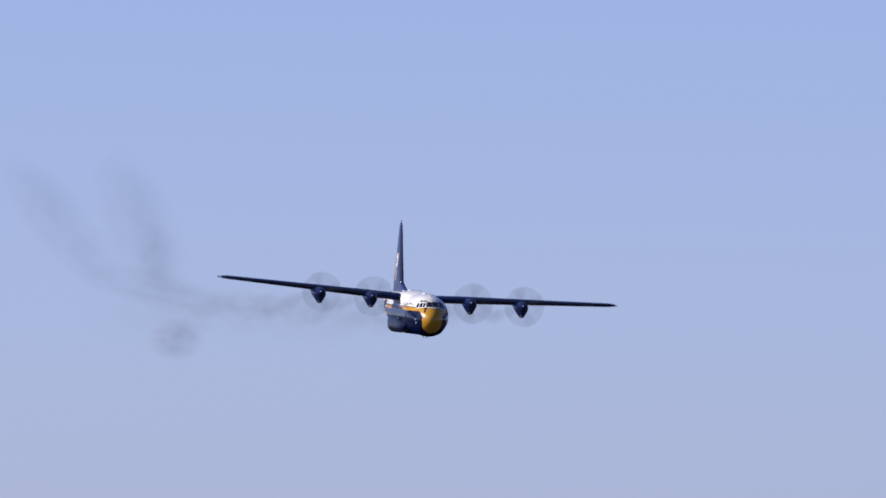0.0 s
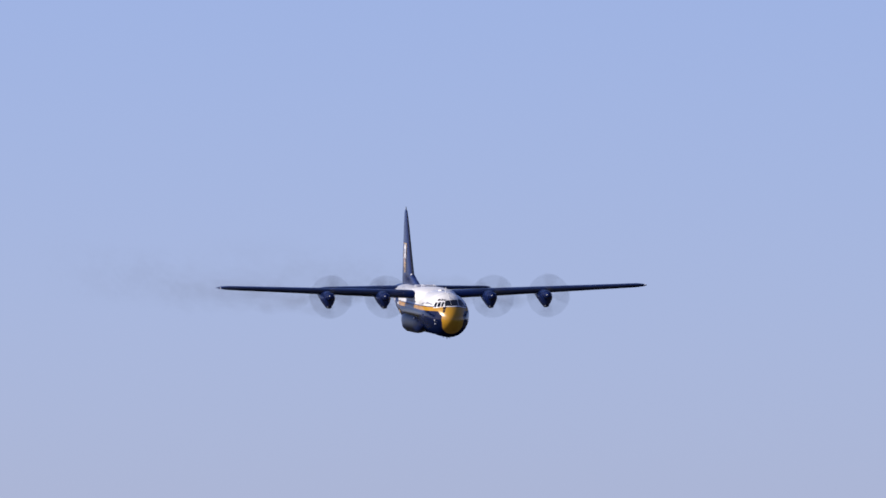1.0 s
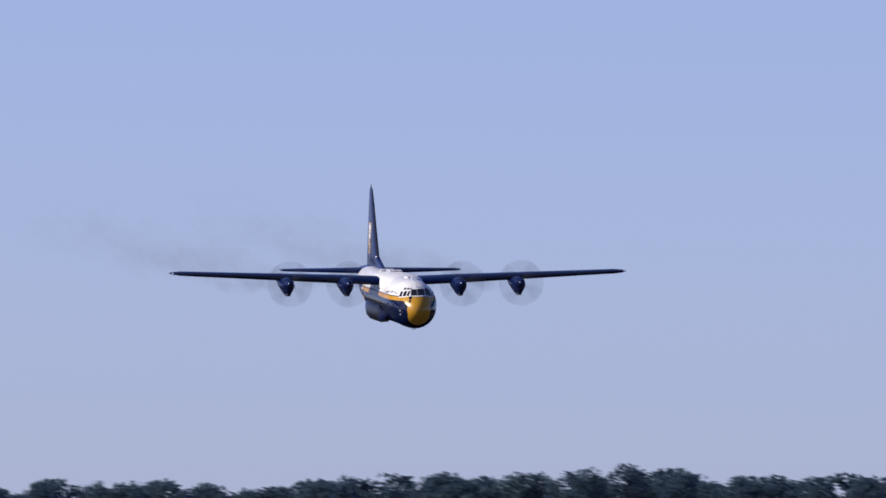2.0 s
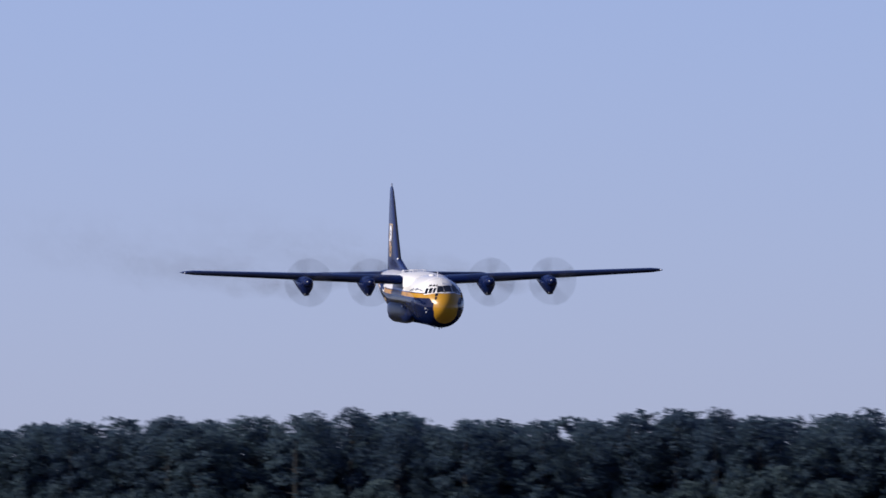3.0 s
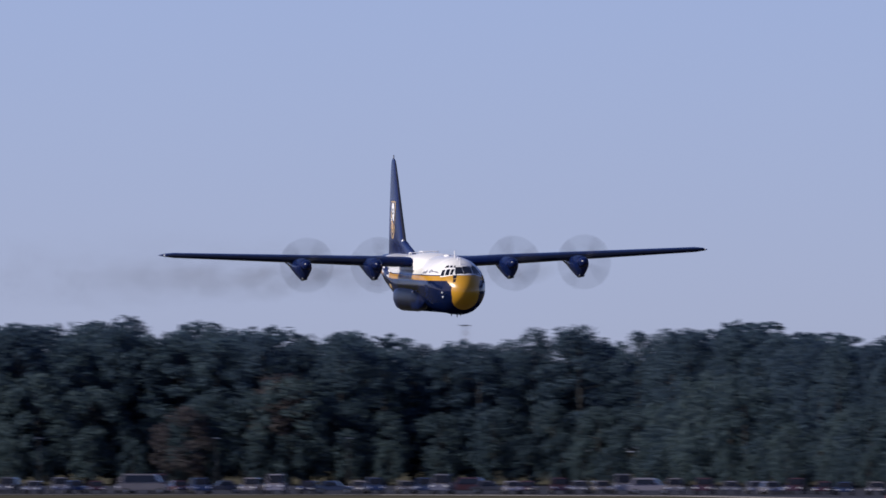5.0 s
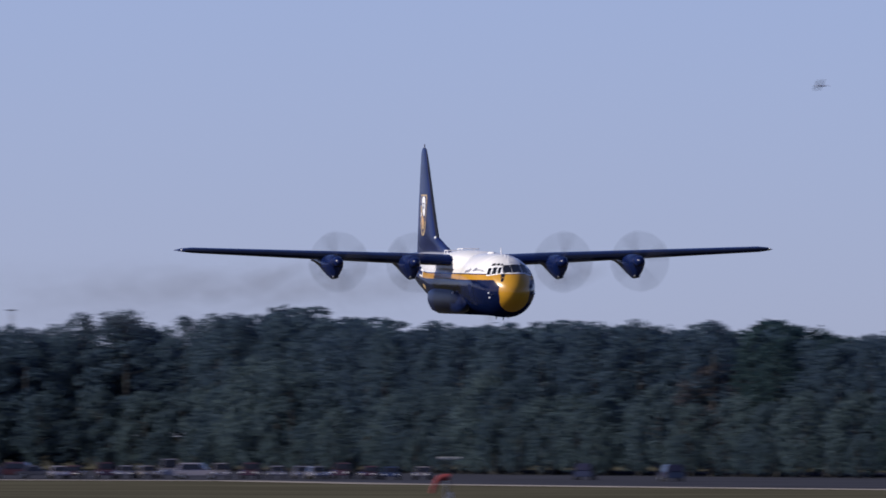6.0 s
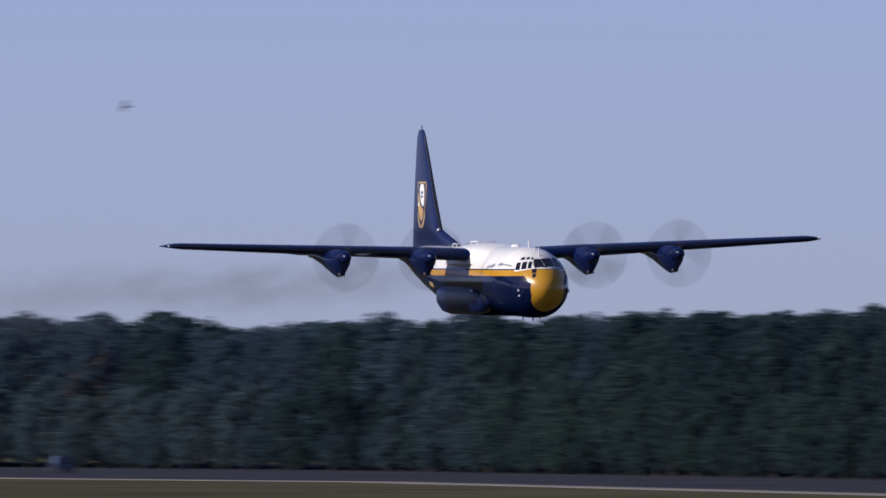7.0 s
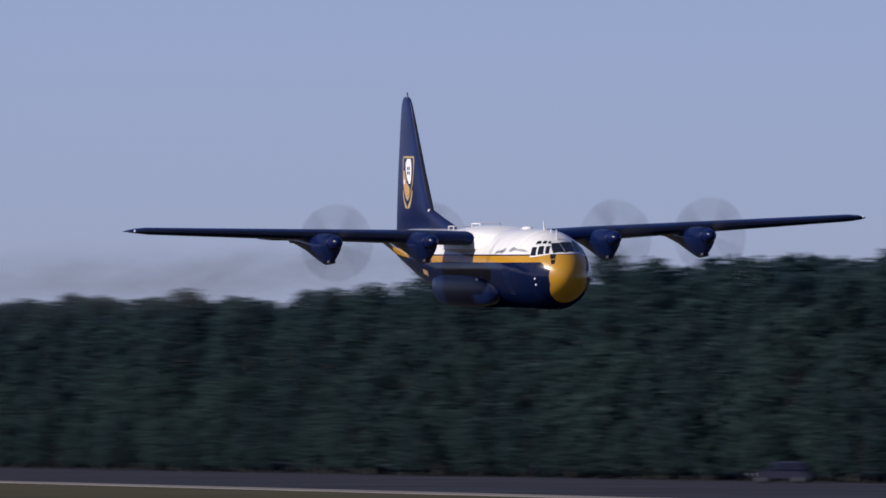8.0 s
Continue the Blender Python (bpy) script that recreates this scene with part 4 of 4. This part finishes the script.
def smoke_skin(name, strength, stretch):
    """See-through soot whose thickness fades smoothly from the heart of a puff to nothing at its rim."""
    m, nt, p = nodes_of(name)
    nt.nodes.remove(p)
    out = nt.nodes["Material Output"]
    tc = nt.nodes.new("ShaderNodeTexCoord")
    xyz = nt.nodes.new("ShaderNodeSeparateXYZ")
    nt.links.new(tc.outputs["Object"], xyz.inputs[0])
    x, y, z = xyz.outputs
    r2 = maths(nt, 'ADD', maths(nt, 'MULTIPLY', x, x), maths(nt, 'MULTIPLY', z, z))
    core = maths(nt, 'POWER', maths(nt, 'MAXIMUM', maths(nt, 'SUBTRACT', 1.0, r2), 0.0), 1.3)
    tex = node(nt, "ShaderNodeTexNoise", Scale=1.6, Detail=4.0)
    mp = nt.nodes.new("ShaderNodeMapping")
    mp.inputs["Scale"].default_value = stretch
    nt.links.new(tc.outputs["Object"], mp.inputs[0])
    nt.links.new(mp.outputs[0], tex.inputs["Vector"])
    wisps = ramp(nt, tex.outputs[0], ((0.3, (0.5, 0.5, 0.5)), (0.7, (1, 1, 1))), True)
    a = maths(nt, 'MULTIPLY', maths(nt, 'MULTIPLY', core, wisps), strength)
    tr = nt.nodes.new("ShaderNodeBsdfTransparent")
    df = nt.nodes.new("ShaderNodeBsdfDiffuse")
    df.inputs[0].default_value = (0.13, 0.12, 0.14, 1)
    mx = nt.nodes.new("ShaderNodeMixShader")
    nt.links.new(a, mx.inputs[0])
    nt.links.new(tr.outputs[0], mx.inputs[1])
    nt.links.new(df.outputs[0], mx.inputs[2])
    nt.links.new(mx.outputs[0], out.inputs[0])
    return m


soot_soft = smoke_skin("thin_soot", 0.145, (0.8, 1, 1.6))
soot_dense = smoke_skin("dense_soot", 0.30, (1.2, 1, 1.4))


def open_back(bm):
    """Keeps the half of the puff that bulges towards -y."""
    bmesh.ops.delete(bm, geom=[v for v in bm.verts if v.co.y > 0.001], context='VERTS')


def build_puff(name, size, material, label):
    """A lens of soot about its own middle, one unit in radius before it is stretched to size."""
    bm = bmesh.new()
    bmesh.ops.create_uvsphere(bm, u_segments=48, v_segments=24, radius=1.0)
    open_back(bm)
    ob = part(name, bm, material, None)
    smooth(ob, 180)
    ob.scale = size
    ob.visible_shadow = False
    return tagged(ob, label, "smoke", "exhaust smoke", "stuff")


def place_puff(size, x, y, z, tilt, material, label):
    p = build_puff("smoke_puff", size, material, label)
    p.matrix_basis = pose(x, y, z, 0, tilt, 0) @ Matrix.Diagonal((*size, 1))
    return p


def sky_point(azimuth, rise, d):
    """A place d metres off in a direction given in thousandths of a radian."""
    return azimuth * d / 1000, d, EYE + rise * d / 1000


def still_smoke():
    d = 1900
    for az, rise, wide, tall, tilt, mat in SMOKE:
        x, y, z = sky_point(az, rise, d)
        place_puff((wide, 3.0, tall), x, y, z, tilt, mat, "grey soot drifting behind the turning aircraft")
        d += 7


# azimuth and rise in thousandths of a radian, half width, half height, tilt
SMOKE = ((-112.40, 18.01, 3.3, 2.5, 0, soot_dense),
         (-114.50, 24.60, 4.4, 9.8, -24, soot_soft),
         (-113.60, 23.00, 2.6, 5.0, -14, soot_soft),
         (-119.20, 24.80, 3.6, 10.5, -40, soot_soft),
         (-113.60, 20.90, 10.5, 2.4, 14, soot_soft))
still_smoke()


def stream_skin():
    """Soot of a trail: it fades to its upper and lower rims and thins with its age, in long wisps."""
    m, nt, p = nodes_of("streaming_soot")
    nt.nodes.remove(p)
    tc = nt.nodes.new("ShaderNodeTexCoord")
    xyz = nt.nodes.new("ShaderNodeSeparateXYZ")
    nt.links.new(tc.outputs["UV"], xyz.inputs[0])
    age, v, _ = xyz.outputs
    core = maths(nt, 'POWER', maths(nt, 'MAXIMUM', maths(nt, 'SUBTRACT', 1.0, maths(nt, 'MULTIPLY', v, v)), 0.0), 1.5)
    thin = ramp(nt, age, ((0.0, (0, 0, 0)), (0.05, (0.20, 0.20, 0.20)), (0.22, (0.15, 0.15, 0.15)), (0.55, (0.07, 0.07, 0.07)), (1.0, (0, 0, 0))))
    mp = nt.nodes.new("ShaderNodeMapping")
    mp.inputs["Scale"].default_value = (0.07, 0.5, 0.55)
    tex = node(nt, "ShaderNodeTexNoise", Scale=1.0, Detail=4.0)
    nt.links.new(tc.outputs["Object"], mp.inputs[0])
    nt.links.new(mp.outputs[0], tex.inputs["Vector"])
    wisps = ramp(nt, tex.outputs[0], ((0.3, (0.35, 0.35, 0.35)), (0.7, (1.3, 1.3, 1.3))), True)
    tr = nt.nodes.new("ShaderNodeBsdfTransparent")
    df = nt.nodes.new("ShaderNodeBsdfDiffuse")
    df.inputs[0].default_value = (0.07, 0.07, 0.08, 1)
    mx = nt.nodes.new("ShaderNodeMixShader")
    nt.links.new(maths(nt, 'MULTIPLY', maths(nt, 'MULTIPLY', core, thin), wisps), mx.inputs[0])
    nt.links.new(tr.outputs[0], mx.inputs[1])
    nt.links.new(df.outputs[0], mx.inputs[2])
    nt.links.new(mx.outputs[0], nt.nodes["Material Output"].inputs[0])
    return m


def build_trail(y, length, sag):
    """Soot that streams from one engine and keeps pace with it, wider with age; it bulges to the sunny side."""
    n, k = 60, 10
    vs, uvs = [], []
    for i in range(n + 1):
        d = length * (i / n) ** 1.4
        r = 0.7 + 0.022 * d + 0.12 * math.sin(d * 0.4 + y)
        mid = -sag * (1 - math.exp(-d / 22)) + 0.3 * math.sin(d * 0.11 + y)
        for j in range(k + 1):
            v = 2 * j / k - 1
            vs.append((-d, -0.3 * r * (1 - v * v), mid + v * r))
            uvs.append((d / length, v))
    fs = [(i * (k + 1) + j, (i + 1) * (k + 1) + j, (i + 1) * (k + 1) + j + 1, i * (k + 1) + j + 1) for i in range(n) for j in range(k)]
    me = bpy.data.meshes.new("exhaust_trail")
    me.from_pydata(vs, [], fs)
    layer = me.uv_layers.new(name="age")
    for loop in me.loops:
        layer.data[loop.index].uv = uvs[loop.vertex_index]
    me.materials.append(stream_soot)
    ob = smooth(new("exhaust_trail", me), 180)
    ob.visible_shadow = False
    tagged(ob, "thin grey soot streaming behind an engine", "smoke", "exhaust smoke", "stuff")
    return ob, Vector((-3.0, y, 1.5))


stream_soot = stream_skin()
trails = [build_trail(-10.2, 170, 1.5), build_trail(-5.0, 170, 1.7), build_trail(5.0, 170, 1.3), build_trail(10.2, 170, 1.2)]


# ---- what moves ----
def motions():
    rows = []
    for t, x, y, z, roll, pitch, heading in AIRCRAFT_ROWS:
        rows.append((t, pose(x, y, z, roll, -pitch, heading)))
    walk(aircraft, rows)
    # the soot streams back along the line of flight
    for ob, pipe in trails:
        stream = []
        for i, (t, m) in enumerate(rows):
            a, b = rows[max(0, i - 1)][1].translation, rows[min(len(rows) - 1, i + 1)][1].translation
            way = b - a
            climb = math.degrees(math.atan2(way.z, way.xy.length)) + 0.7 * min(1.0, max(0.0, (t - 1.5) / 3.0))   # the wash sinks
            at = m @ pipe
            stream.append((t, pose(at.x, at.y, at.z, 0, -climb, AIRCRAFT_ROWS[i][6])))
        walk(ob, stream)
    for i, p in enumerate(propellers):
        at = p.matrix_basis.copy()
        walk(p, [(k / 30, at @ pose(0, 0, 0, 20 + 31 * i + 77 * k)) for k in range(241)])
    # birds cross the view, nearly level
    walk(bird_a, [(0, pose(42.5, 620, 25.0, 40, 0, 200)), (6.0, pose(24.7, 620, 19.0, 40, 0, 200)), (6.5, pose(23.15, 620, 18.60, 48, 0, 195)), (7.0, pose(21.7, 620, 17.96, 40, 0, 190)), (8.0, pose(19.2, 620, 16.9, 40, 0, 185))])
    walk(bird_b, [(0, pose(17.0, 900, 16.0, 0, 0, 20)), (6.1, pose(40.6, 900, 15.15, 0, 0, 15)), (7.3, pose(44.8, 900, 15.07, 0, 0, 10)), (8.0, pose(47.5, 900, 15.0, 0, 0, 10))])


motions()
